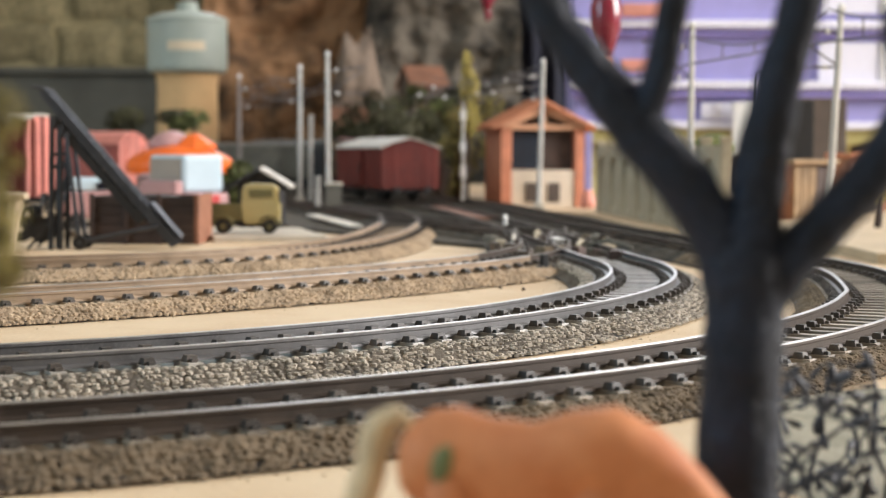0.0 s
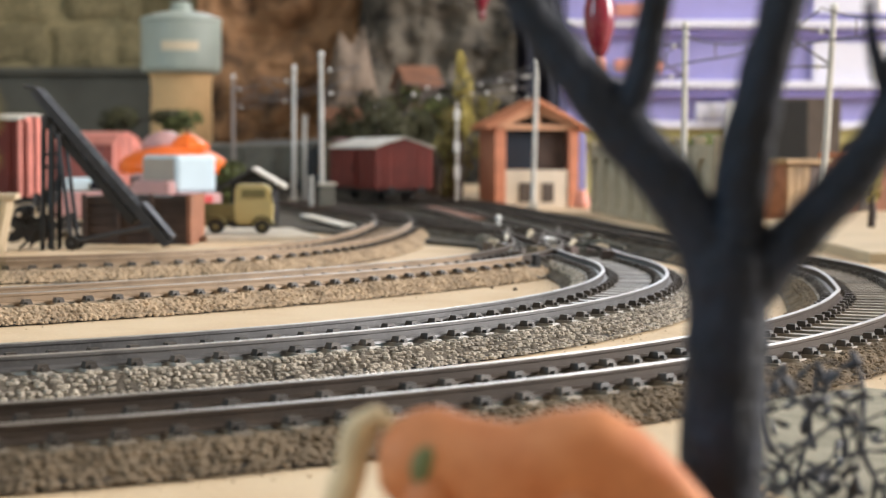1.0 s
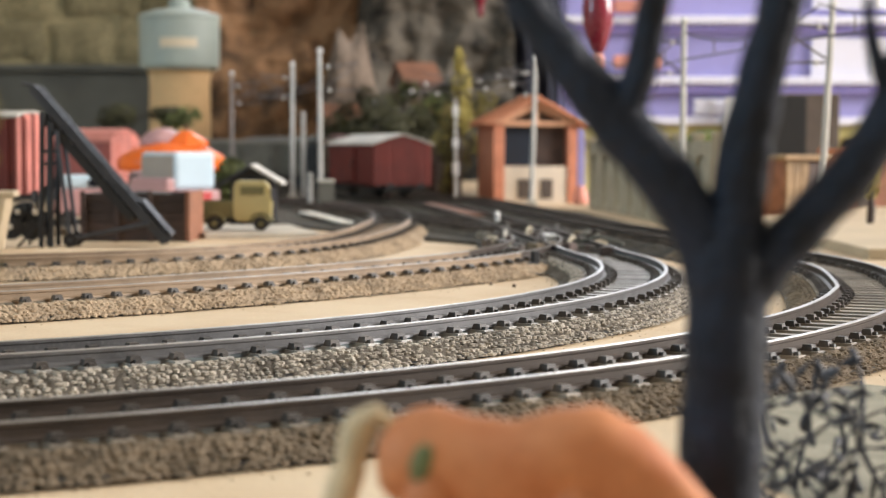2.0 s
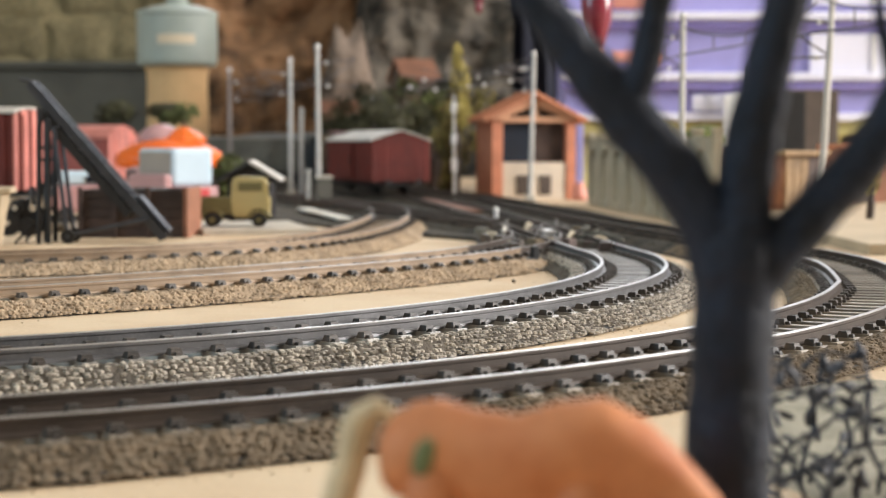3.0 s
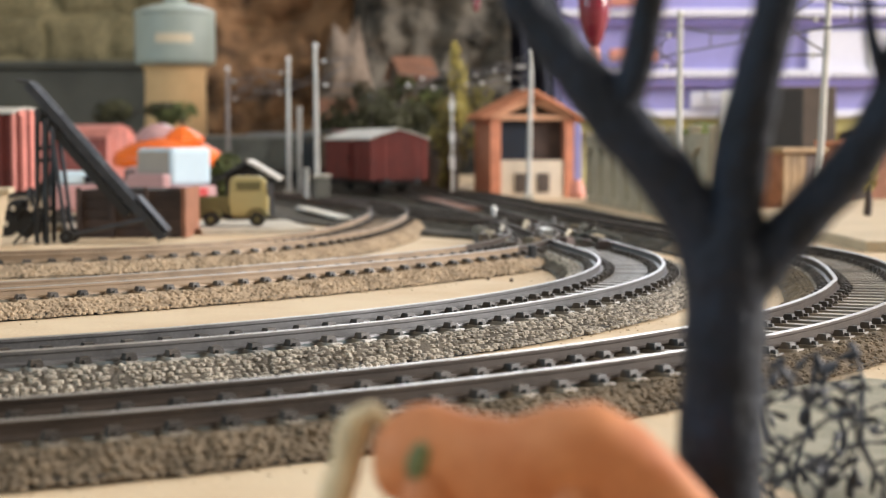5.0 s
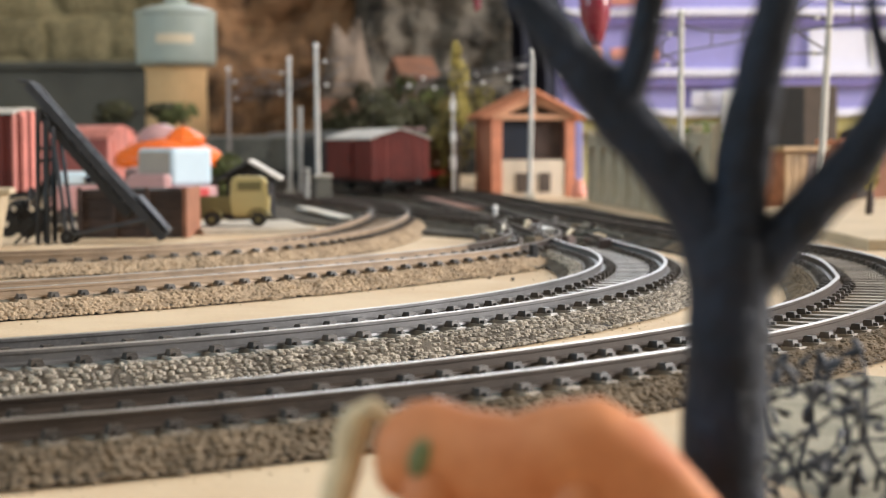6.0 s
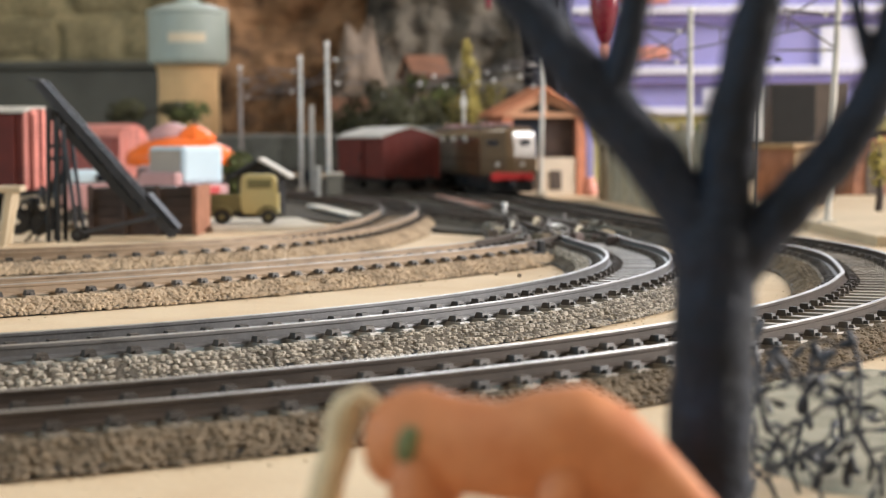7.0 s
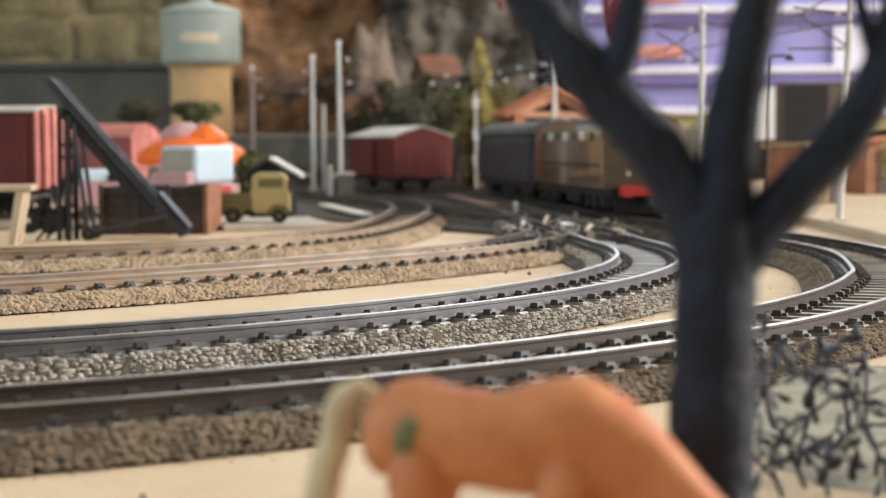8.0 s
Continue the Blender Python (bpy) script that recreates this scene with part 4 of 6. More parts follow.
make_track("straight yard siding at the back", YARD3, M_BAL_DARK, M_TIEDARK, M_RAILDARK, seed=9, head=M_FARHEAD)
covered_wagon("dull grey covered goods wagon at the back of the yard", (-0.1500, 1.3895, 0), -3.5, M_DIMGREY, M_DIMGREY, L=0.11, rise=0.002, m_roof=M_DIMGREY)

# ================= loading place =================
cv = thing("conveyor", "blue-grey steel belt conveyor leaning on a wheeled black frame", "conveyor", (0, 0.622, 0))
A, B = Vector((-0.1514, 0, 0.0575)), Vector((-0.1030, 0, 0.0014))
D = (B - A).normalized()
U = Vector((-D.z, 0, D.x))


def slant(bm, p, q, a0, a1, y0, y1):
    """A bar from p to q, a0 to a1 above the conveyor's line and y0 to y1 across it."""
    loft(bm, [[r + U * a + Vector((0, y, 0)) for a, y in ((a0, y0), (a1, y0), (a1, y1), (a0, y1))] for r in (p, q)])


for y in (-0.0042, 0.0042):
    bm = BM()
    slant(bm, A, B, -0.0010, 0.0021, y - 0.0006, y + 0.0006)
    slant(bm, A, B, 0.0021, 0.0025, y - 0.0012, y + 0.0006)
    part("side_beam", bm, M_STEEL, cv)
bm = BM()
slant(bm, A + D * 0.001, B - D * 0.001, -0.0006, 0.0009, -0.0036, 0.0036)
part("belt", bm, M_BLACK, cv, "black rubber belt")
bm = BM()
for y in (-0.0046, 0.0046):
    slant(bm, A.lerp(B, 0.13), A.lerp(B, 0.80), -0.0046, -0.0016, y - 0.0004, y + 0.0004)
for k in range(9):
    p = A.lerp(B, 0.15 + 0.08 * k)
    slant(bm, p, p + D * 0.0012, -0.0044, -0.0018, -0.0046, 0.0046)
part("truss", bm, M_BLACK, cv, "black truss under the beam")
bm = BM()
slant(bm, A.lerp(B, 0.76), B - D * 0.001, 0.0034, 0.0042, -0.0050, 0.0050)
part("hopper_guard", bm, M_STEEL, cv)
for k in range(7):
    bm = BM()
    p = A.lerp(B, 0.04 + 0.15 * k) + U * 0.0012
    tube(bm, [p + Vector((0, -0.0050, 0)), p + Vector((0, 0.0050, 0))], 0.0006, 8)
    part("roller", bm, M_STEEL, cv)
bm = BM()
tube(bm, [A + Vector((-0.0032, -0.004, 0.0022)), A + Vector((0.0006, -0.004, 0.0014)), A + Vector((0.0006, 0.004, 0.0014)), A + Vector((-0.0032, 0.004, 0.0022))], 0.0006, 6)
part("head_lip", bm, M_STEEL, cv)
for y in (-0.0056, 0.0056):
    for x0, x1, z in ((-0.1470, -0.1478, 0.0490), (-0.1440, -0.1442, 0.0455)):
        bm = BM()
        tube(bm, [(x0, y, z), (x1, y, 0.0)], 0.0010, 8)
        part("leg", bm, M_BLACK, cv)
    bm = BM()
    for z in (0.0120, 0.0210, 0.0300, 0.0345):
        tube(bm, [(-0.1477, y, z), (-0.1441, y, z + 0.0008)], 0.0007, 6)
    tube(bm, [(-0.1477, y, 0.013), (-0.1441, y, 0.029)], 0.0005, 6)
    part("brace", bm, M_BLACK, cv)
    bm = BM()
    tube(bm, [(-0.1420, y, 0.0425), (-0.1372, y, 0.0020)], 0.0008, 8)
    part("leg", bm, M_STEEL, cv, "grey steel leg")
    bm = BM()
    tube(bm, [(-0.1370, y, 0.0028), (-0.1085, y, 0.0088)], 0.0008, 8)
    part("strut", bm, M_STEEL, cv)
    bm = BM()
    tube(bm, [(-0.1485, y, 0.0085), (-0.1560, y * 1.4, 0.0)], 0.0005, 6)
    part("stay", bm, M_BLACK, cv)
    bm = BM()
    tube(bm, [(-0.1372, y - 0.0009, 0.0026), (-0.1372, y + 0.0009, 0.0026)], 0.0026, 16)
    wh = part("wheel", bm, M_BLACK, cv)
    bm = BM()
    tube(bm, [(-0.1372, y - 0.0011, 0.0026), (-0.1372, y + 0.0011, 0.0026)], 0.0010, 10)
    part("hub", bm, M_STEEL, wh)
bm = BM()
box(bm, (-0.1525, 0, 0.0085), (0.0090, 0.008, 0.0090), 0, 0.0008)
box(bm, (-0.1545, 0, 0.0145), (0.0040, 0.006, 0.0035), 0, 0.0005)
tube(bm, [(-0.1510, 0.001, 0.012), (-0.1510, 0.001, 0.0205)], 0.0007, 8)
engine = part("engine", bm, M_BLACK, cv, "black engine with bright fittings")
for x, z, r in ((-0.1590, 0.0075, 0.0048), (-0.1515, 0.0060, 0.0036), (-0.1560, 0.0130, 0.0026)):
    bm = BM()
    tube(bm, [(x, -0.0058, z), (x, -0.0042, z)], r, 16)
    part("flywheel", bm, M_BLACK, engine)
for x, z in ((-0.1497, 0.0128), (-0.1590, 0.0075), (-0.1562, 0.0130)):
    bm = BM()
    tube(bm, [(x, -0.0066, z), (x, -0.0056, z)], 0.0011, 10)
    part("hub", bm, M_CHROME, engine, "bright steel hub")

bk = thing("coal_bunker", "dark planked coal bunker, its end boards in a lit red-brown tone", "bunker", (-0.1205, 0.672, 0))
for k in range(5):
    for y in (-0.017, 0.017):
        bm = BM()
        box(bm, (0, y, 0.0020 + k * 0.0037), (0.042, 0.0014, 0.0035), 0, 0.0002)
        part("plank", bm, M_WOOD, bk)
    bm = BM()
    box(bm, (-0.0203, 0, 0.0020 + k * 0.0037), (0.0014, 0.032, 0.0035), 0, 0.0002)
    part("plank", bm, M_WOOD, bk)
# right end and its corner post: light from the right put into the colour
for k in range(6):
    bm = BM()
    box(bm, (0.0207, -0.0150 + k * 0.006, 0.0096), (0.0014, 0.0056, 0.0192), 0, 0.0002)
    part("plank", bm, M_WOODRED, bk)
for x in (-0.020, -0.007, 0.006, 0.0205):
    bm = BM()
    box(bm, (x, -0.0184, 0.0098), (0.0018, 0.0014, 0.0196), 0, 0.0002)
    part("post", bm, M_WOODRED if x > 0.02 else M_WOOD, bk)
bm = BM()
bmesh.ops.create_grid(bm, x_segments=20, y_segments=16, size=0.5)
for v in bm.verts:
    v.co = Vector((v.co.x * 0.040, v.co.y * 0.032, 0.0155 + 0.003 * (1 - 4 * v.co.x ** 2) + 0.0012 * noise.noise(v.co * 14)))
part("coal", bm, M_BLACK, bk, "heaped black coal")

rp = thing("loading_ramp", "cream wooden loading platform on splayed legs", "platform", (-0.1655, 0.595, 0), 8)
bm = BM()
box(bm, (-0.006, 0, 0.0200), (0.040, 0.016, 0.0022), 0, 0.0004)
part("deck", bm, M_PALE, rp)
for x in (-0.020, 0.010):
    for y in (-0.006, 0.006):
        bm = BM()
        tube(bm, [(x, y, 0.019), (x - 0.003, y * 1.2, 0.0)], [0.0020, 0.0016], 6)
        part("leg", bm, M_PALE, rp)

pv = thing("pavilion", "round bright orange canopy on a short stand", "canopy", (-0.1590, 0.985, 0))
bm = BM()
lathe(bm, (0, 0, 0), [(0.0280, 0.0225), (0.0305, 0.0235), (0.0312, 0.0275), (0.0295, 0.0315), (0.0230, 0.0350), (0.0140, 0.0380), (0.0060, 0.0400), (0.001, 0.0405)], 28)
part("canopy", bm, M_ORANGE, pv, shade=True)
bm = BM()
lathe(bm, (0.008, 0, 0.0372), [(0.0135, 0), (0.0120, 0.0030), (0.0070, 0.0062), (0.0030, 0.0085), (0.0008, 0.0090)], 9)
part("top", bm, M_ORANGE, pv, "red-orange pointed top")
bm = BM()
lathe(bm, (-0.006, 0.004, 0.0365), [(0.0140, 0), (0.0135, 0.0040), (0.0100, 0.0082), (0.0040, 0.0108), (0.0006, 0.0112)], 16)
part("dome", bm, M_PINK, pv, "dull pink dome", shade=True)
bm = BM()
lathe(bm, (0, 0, 0), [(0.018, 0), (0.018, 0.0015), (0.012, 0.004), (0.011, 0.0235)], 20)
part("stand", bm, M_OLIVE, pv)

vn = thing("box_van", "white model box van with a pink body and red bumper", "van", (-0.1345, 0.862, 0), 130)
bm = BM()
box(bm, (0.004, 0, 0.0246), (0.034, 0.0240, 0.0190), 0, 0.0022)
cargo = part("cargo_box", bm, M_VANSIDE, vn, "glossy cool white cargo box")
# thin panel added over the left face to give its shade by colour
bm = BM()
box(bm, (0.004, 0.0120, 0.0246), (0.0305, 0.0008, 0.0155), 0, 0.0003)
part("panel", bm, M_VANSHADE, cargo, "added side panel in a shaded ivory grey tone")
bm = BM()
box(bm, (0.004, 0.0148, 0.0172), (0.036, 0.0050, 0.0078), 0, 0.0012)
part("locker", bm, M_PINK, vn, "dull pink side locker")
bm = BM()
box(bm, (0.004, 0, 0.0108), (0.042, 0.0250, 0.0085), 0, 0.0012)
box(bm, (0.031, 0, 0.0150), (0.016, 0.0200, 0.0190), 0, 0.003)
part("body", bm, M_PINK, vn)
bm = BM()
box(bm, (-0.0165, 0.002, 0.0112), (0.0025, 0.0180, 0.0058), 0, 0.0008)
part("bumper", bm, M_RED, vn)
bm = BM()
box(bm, (0.0315, 0, 0.0200), (0.010, 0.0206, 0.0050), 0, 0.0006)
part("window", bm, M_DARKGLASS, vn)
for x in (-0.006, 0.028):
    for y in (-0.0092, 0.0092):
        bm = BM()
        tube(bm, [(x, y - 0.0016, 0.0044), (x, y + 0.0016, 0.0044)], 0.0044, 16)
        part("wheel", bm, M_BLACK, vn)

cr = thing("small_van", "small faded pink van with a white roof in the yard", "van", (-0.1690, 0.800, 0), 20)
bm = BM()
box(bm, (0, 0, 0.0105), (0.034, 0.0150, 0.0130), 0, 0.0020)
part("body", bm, M_PINK, cr)
bm = BM()
box(bm, (-0.002, 0, 0.0202), (0.027, 0.0136, 0.0066), 0, 0.0018, taper=0.9)
part("cabin", bm, M_VANSIDE, cr, "white cabin and roof")
for y in (-0.0069, 0.0069):
    bm = BM()
    box(bm, (0.004, y, 0.0196), (0.010, 0.0006, 0.0034), 0, 0.0002)
    part("window", bm, M_DARKGLASS, cr)
for x in (-0.0105, 0.0105):
    for y in (-0.0066, 0.0066):
        bm = BM()
        tube(bm, [(x, y - 0.0012, 0.0036), (x, y + 0.0012, 0.0036)], 0.0036, 14)
        part("wheel", bm, M_BLACK, cr)

ht = thing("hut", "small dark gabled hut with its right roof slope in a pale lit tone", "hut", (-0.0916, 0.805, 0), 1)
ht.scale = (0.97, 1.0, 0.95)
bm = BM()
prism(bm, [(-0.0105, 0), (0.0105, 0), (0.0105, 0.0222), (0, 0.0285), (-0.0105, 0.0222)], -0.011, 0.014)
part("wall", bm, M_BLACK, ht)
# one roof in two tones: right slope painted lit, left slope painted shaded
for sgn in (-1, 1):
    bm = BM()
    prism(bm, [(0, 0.0288), (sgn * 0.0150, 0.0198), (sgn * 0.0150, 0.0212), (0, 0.0302)], -0.0135, 0.016)
    part("roof", bm, M_ROOFGREY if sgn > 0 else M_STEEL, ht)
bm = BM()
box(bm, (0.002, -0.0112, 0.0085), (0.0075, 0.0008, 0.017), 0, 0.0002)
part("door", bm, M_STEEL, ht)

bm = BM()
box(bm, (-0.0830, 0.715, 0.0011), (0.046, 0.075, 0.0024), 0.25, 0.0003)
setting("pavement_pad", bm, M_CONC, "pale concrete pad under the little truck", "pavement")
tk = thing("pickup_truck", "small khaki yellow pickup truck with an olive bed", "truck", (-0.0806, 0.702, 0.0023), 3)
bm = BM()
prism(bm, [(-0.0070, 0.0040), (0.0078, 0.0036), (0.0084, 0.0105), (0.0072, 0.0192), (0.0058, 0.0204), (-0.0060, 0.0206), (-0.0072, 0.0195), (-0.0074, 0.012)], -0.0072, 0.0072)
bmesh.ops.bevel(bm, geom=list(bm.edges), offset=0.0009, segments=2, affect="EDGES")
cab = part("cab", bm, M_KHAKI, tk)
# olive plate on the cab side, coloured as a window recess in shade
bm = BM()
box(bm, (0.0006, -0.0074, 0.0166), (0.0098, 0.0006, 0.0034), 0, 0.0002)
part("window", bm, M_OLIVE, cab, "side window with its shade given as dark olive colour")
bm = BM()
box(bm, (0.0081, 0, 0.0150), (0.0006, 0.0110, 0.0055), 0, 0.0002)
part("windscreen", bm, M_DARKGLASS, cab)
bm = BM()
box(bm, (-0.0148, 0, 0.0062), (0.0150, 0.0140, 0.0016), 0)
for y in (-0.0068, 0.0068):
    box(bm, (-0.0148, y, 0.0095), (0.0150, 0.0010, 0.0055), 0, 0.0002)
box(bm, (-0.0220, 0, 0.0095), (0.0010, 0.0140, 0.0055), 0, 0.0002)
part("bed", bm, M_OLIVE, tk)
bm = BM()
box(bm, (-0.007, 0, 0.0042), (0.028, 0.0095, 0.0022), 0)
part("chassis", bm, M_BLACK, tk)
for x in (-0.0150, 0.0040):
    for y in (-0.0064, 0.0064):
        bm = BM()
        tube(bm, [(x, y - 0.0011, 0.0030), (x, y + 0.0011, 0.0030)], 0.0030, 16)
        wh = part("wheel", bm, M_BLACK, tk)
        bm = BM()
        tube(bm, [(x, y - 0.0013, 0.0030), (x, y + 0.0013, 0.0030)], 0.0013, 10)
        part("rim", bm, M_OLIVE, wh)
    for y in (-0.0070, 0.0070):
        bm = BM()
        pts = [(x + 0.0042 * math.cos(a), y, 0.0030 + 0.0042 * math.sin(a)) for a in np.linspace(0.2, 2.95, 8)]
        tube(bm, pts, 0.0007, 6)
        part("mudguard", bm, M_OLIVE, tk)

# small yard furniture
cb = thing("relay_cabinet", "grey lineside relay cabinet with a sloped lid", "cabinet", (-0.0680, 0.955, 0), 10)
bm = BM()
box(bm, (0, 0, 0.0085), (0.0085, 0.0075, 0.017), 0, 0.0004)
part("body", bm, M_DIMGREY, cb)
bm = BM()
box(bm, (0, 0, 0.0178), (0.0100, 0.0090, 0.0016), 0, 0.0004)
part("lid", bm, M_CONC, cb)
for x, y, h in ((-0.0775, 0.965, 0.020), (-0.0950, 1.13, 0.058)):
    ps = thing("marker_post", "white painted marker post in the yard", "post", (x, y, 0))
    bm = BM()
    box(bm, (0, 0, h / 2), (0.0026, 0.0026, h), 0, 0.0004)
    box(bm, (0, 0, h + 0.001), (0.0034, 0.0034, 0.002), 0, 0.0004)
    part("post", bm, M_MAST, ps)
ds = thing("dwarf_signal", "little white ground signal between the tracks", "signal", (0.0050, 0.715, 0.001))
bm = BM()
lathe(bm, (0, 0, 0), [(0.0014, 0), (0.0014, 0.001), (0.0009, 0.0016), (0.0009, 0.0062), (0.0013, 0.0070), (0.0008, 0.0086), (0.0002, 0.009)], 10)
part("post", bm, M_INSUL, ds)
ds.location = (0.0218, 0.72, 0.0010)
bm = BM()
box(bm, (-0.0585, 0.815, 0.0030), (0.0066, 0.125, 0.0012), 0.235, 0.0003)
setting("pavement_strip", bm, M_WHITEWOOD, "pale boarded crossing strip in the dark yard", "pavement")
bm = BM()
box(bm, (-0.0080, 0.955, 0.0026), (0.010, 0.060, 0.002), 0.18, 0.0004)
setting("pavement_strip_far", bm, M_CONC, "pale boarded crossing strip in the dark yard", "pavement")
bm = BM()
box(bm, (0.0010, 0.89, 0.0042), (0.0105, 0.165, 0.0016), 0.154, 0.0004)
setting("pavement_path", bm, M_TERRADIM, "reddish crossing boards between the far rails", "pavement")
en = thing("track_clip", "small black clip on the end of the tan track bed", "clip", (0.0230, 0.4930, 0.0))
bm = BM()
box(bm, (0, 0, 0.0020), (0.0075, 0.004, 0.0030), 0.5, 0.0005)
box(bm, (0.003, 0.001, 0.0045), (0.0022, 0.002, 0.0045), 0.5, 0.0004)
part("clip", bm, M_BLACK, en)
bx = thing("track_contact", "small dark contact stud between the rails", "contact", (0.0905, 0.3400, 0.0030))
bm = BM()
box(bm, (0, 0, 0.0008), (0.0026, 0.0026, 0.0016), 0.3, 0.0003, taper=0.8)
part("stud", bm, M_WOODRED, bx)

# ================= water tower =================
wt = thing("water_tower", "ochre water tower with a grey-green tank", "water tower", (-0.2270, 1.45, 0))
bm = BM()
lathe(bm, (0, 0, 0), [(0.0290, 0), (0.0290, 0.006), (0.0268, 0.008), (0.0256, 0.090), (0.0262, 0.098), (0.0285, 0.1015)], 32)
part("shaft", bm, M_TOWER, wt)
bm = BM()
lathe(bm, (0, 0, 0), [(0.0290, 0.1012), (0.0330, 0.1030), (0.0338, 0.1060), (0.0338, 0.1440), (0.0345, 0.1450), (0.0345, 0.1475), (0.0330, 0.1485)], 36)
part("tank", bm, M_TANK, wt)
bm = BM()
lathe(bm, (0, 0, 0), [(0.0330, 0.1484), (0.0220, 0.1520), (0.0090, 0.1545), (0.0090, 0.1590), (0.0100, 0.1592), (0.0060, 0.1620), (0.0006, 0.1632)], 32)
part("lid", bm, M_TANK, wt)
bm = BM()
rings = []
for z in (0.1195, 0.1275):
    rings.append([Vector((rr * math.sin(a), -rr * math.cos(a), z)) for rr, a in [(0.0341, x) for x in np.linspace(-0.35, 0.6, 9)] + [(0.0335, x) for x in np.linspace(0.6, -0.35, 9)]])
loft(bm, rings)
part("name_plate", bm, M_PLATE, wt, "blank cream name plate")

# ================= village =================


def gate_house():
    """Salmon brick gabled house: big dark opening above a white wall with small windows."""
    h = thing("signal_house", "salmon brick gabled house with a dark upper opening", "house", (0.0548, 1.138, 0.0), 11)
    h.scale = (1.17, 1.055, 1.02)
    W, D_, E, A_ = 0.0490, 0.046, 0.0518, 0.0670
    y0 = -D_ / 2
    bm = BM()
    for x in (-W / 2 + 0.003, W / 2 - 0.003):
        box(bm, (x, y0 + 0.003, E / 2), (0.0062, 0.006, E), 0, 0.0003)
    for sgn in (-1, 1):
        box(bm, (sgn * (W / 2 - 0.0012), 0.003, E / 2), (0.0022, D_ - 0.006, E - 0.0006), 0)
    box(bm, (0, D_ / 2 - 0.001, E / 2), (W, 0.0022, E - 0.0008), 0)
    part("wall", bm, M_BRICK, h)
    bm = BM()
    box(bm, (0, y0 + 0.0032, 0.0120), (W - 0.0126, 0.0045, 0.0240), 0, 0.0002)
    lw = part("lower_wall", bm, M_CREAM, h, "cream rendered lower wall")
    for x in (-0.0070, 0.0062):
        bm = BM()
        box(bm, (x, y0 + 0.0007, 0.0095), (0.0068, 0.0010, 0.0125), 0, 0.0002)
        wi = part("window", bm, M_GRAVE, lw)
    # matt navy panel: the darkness of the opening is put into its colour
    bm = BM()
    box(bm, (-0.0085, y0 + 0.006, 0.0385), (0.0175, 0.0016, 0.0280), 0)
    part("window", bm, M_NAVY, h, "dark blue window")
    bm = BM()
    box(bm, (0.0090, y0 + 0.0066, 0.0385), (0.0172, 0.0016, 0.0280), 0)
    part("shutter", bm, M_WOOD, h, "dark brown shutter")
    bm = BM()
    box(bm, (0, y0 + 0.0025, 0.0515), (W, 0.005, 0.0036), 0, 0.0003)
    part("lintel", bm, M_RAFTER, h)
    for sgn in (-1, 1):
        bm = BM()
        prism(bm, [(sgn * 0.0015, A_ - 0.0006), (sgn * W / 2 * 1.0, E + 0.0010), (sgn * (W / 2 - 0.0075), E + 0.0010), (sgn * 0.0015, A_ - 0.0072)], y0, y0 + 0.0045)
        part("gable_rafter", bm, M_RAFTER, h)
    bm = BM()
    box(bm, (0, y0 + 0.0024, (E + A_) / 2 + 0.0005), (0.0032, 0.0036, A_ - E - 0.002), 0)
    part("gable_post", bm, M_RAFTER, h)
    bm = BM()
    prism(bm, [(-W / 2 + 0.004, E), (W / 2 - 0.004, E), (0, A_ - 0.003)], y0 + 0.007, y0 + 0.008)
    part("gable_board", bm, M_GRAVE, h)
    for sgn in (-1, 1):
        rf = None
        bm = BM()
        ex = sgn * (W / 2 + 0.0052)
        ez = E - 0.0022
        prism(bm, [(0, A_), (ex, ez), (ex, ez + 0.0016), (0, A_ + 0.0016)], y0 - 0.004, D_ / 2 + 0.004)
        rf = part("roof", bm, M_TERRA, h)
        for k in range(13):
            y = y0 - 0.003 + k * (D_ + 0.006) / 12
            bm = BM()
            tube(bm, [(0, y, A_ + 0.0016), (ex, y, ez + 0.0016)], 0.0010, 6)
            part("tile", bm, M_TERRA, rf)
    bm = BM()
    tube(bm, [(0, y0 - 0.004, A_ + 0.0018), (0, D_ / 2 + 0.004, A_ + 0.0018)], 0.0014, 8)
    part("ridge", bm, M_TERRA, h)


gate_house()
lp = thing("lilac_post", "lilac painted post with a peach base beside the house", "post", (0.0875, 1.10, 0))
bm = BM()
box(bm, (0, 0, 0.026), (0.0046, 0.0046, 0.046), 0, 0.0006)
part("post", bm, M_PURPLE, lp)
bm = BM()
lathe(bm, (0.0, 0, 0), [(0.0046, 0), (0.0050, 0.004), (0.0036, 0.010), (0.0030, 0.012)], 12)
part("base", bm, M_PEACH, lp, shade=True)


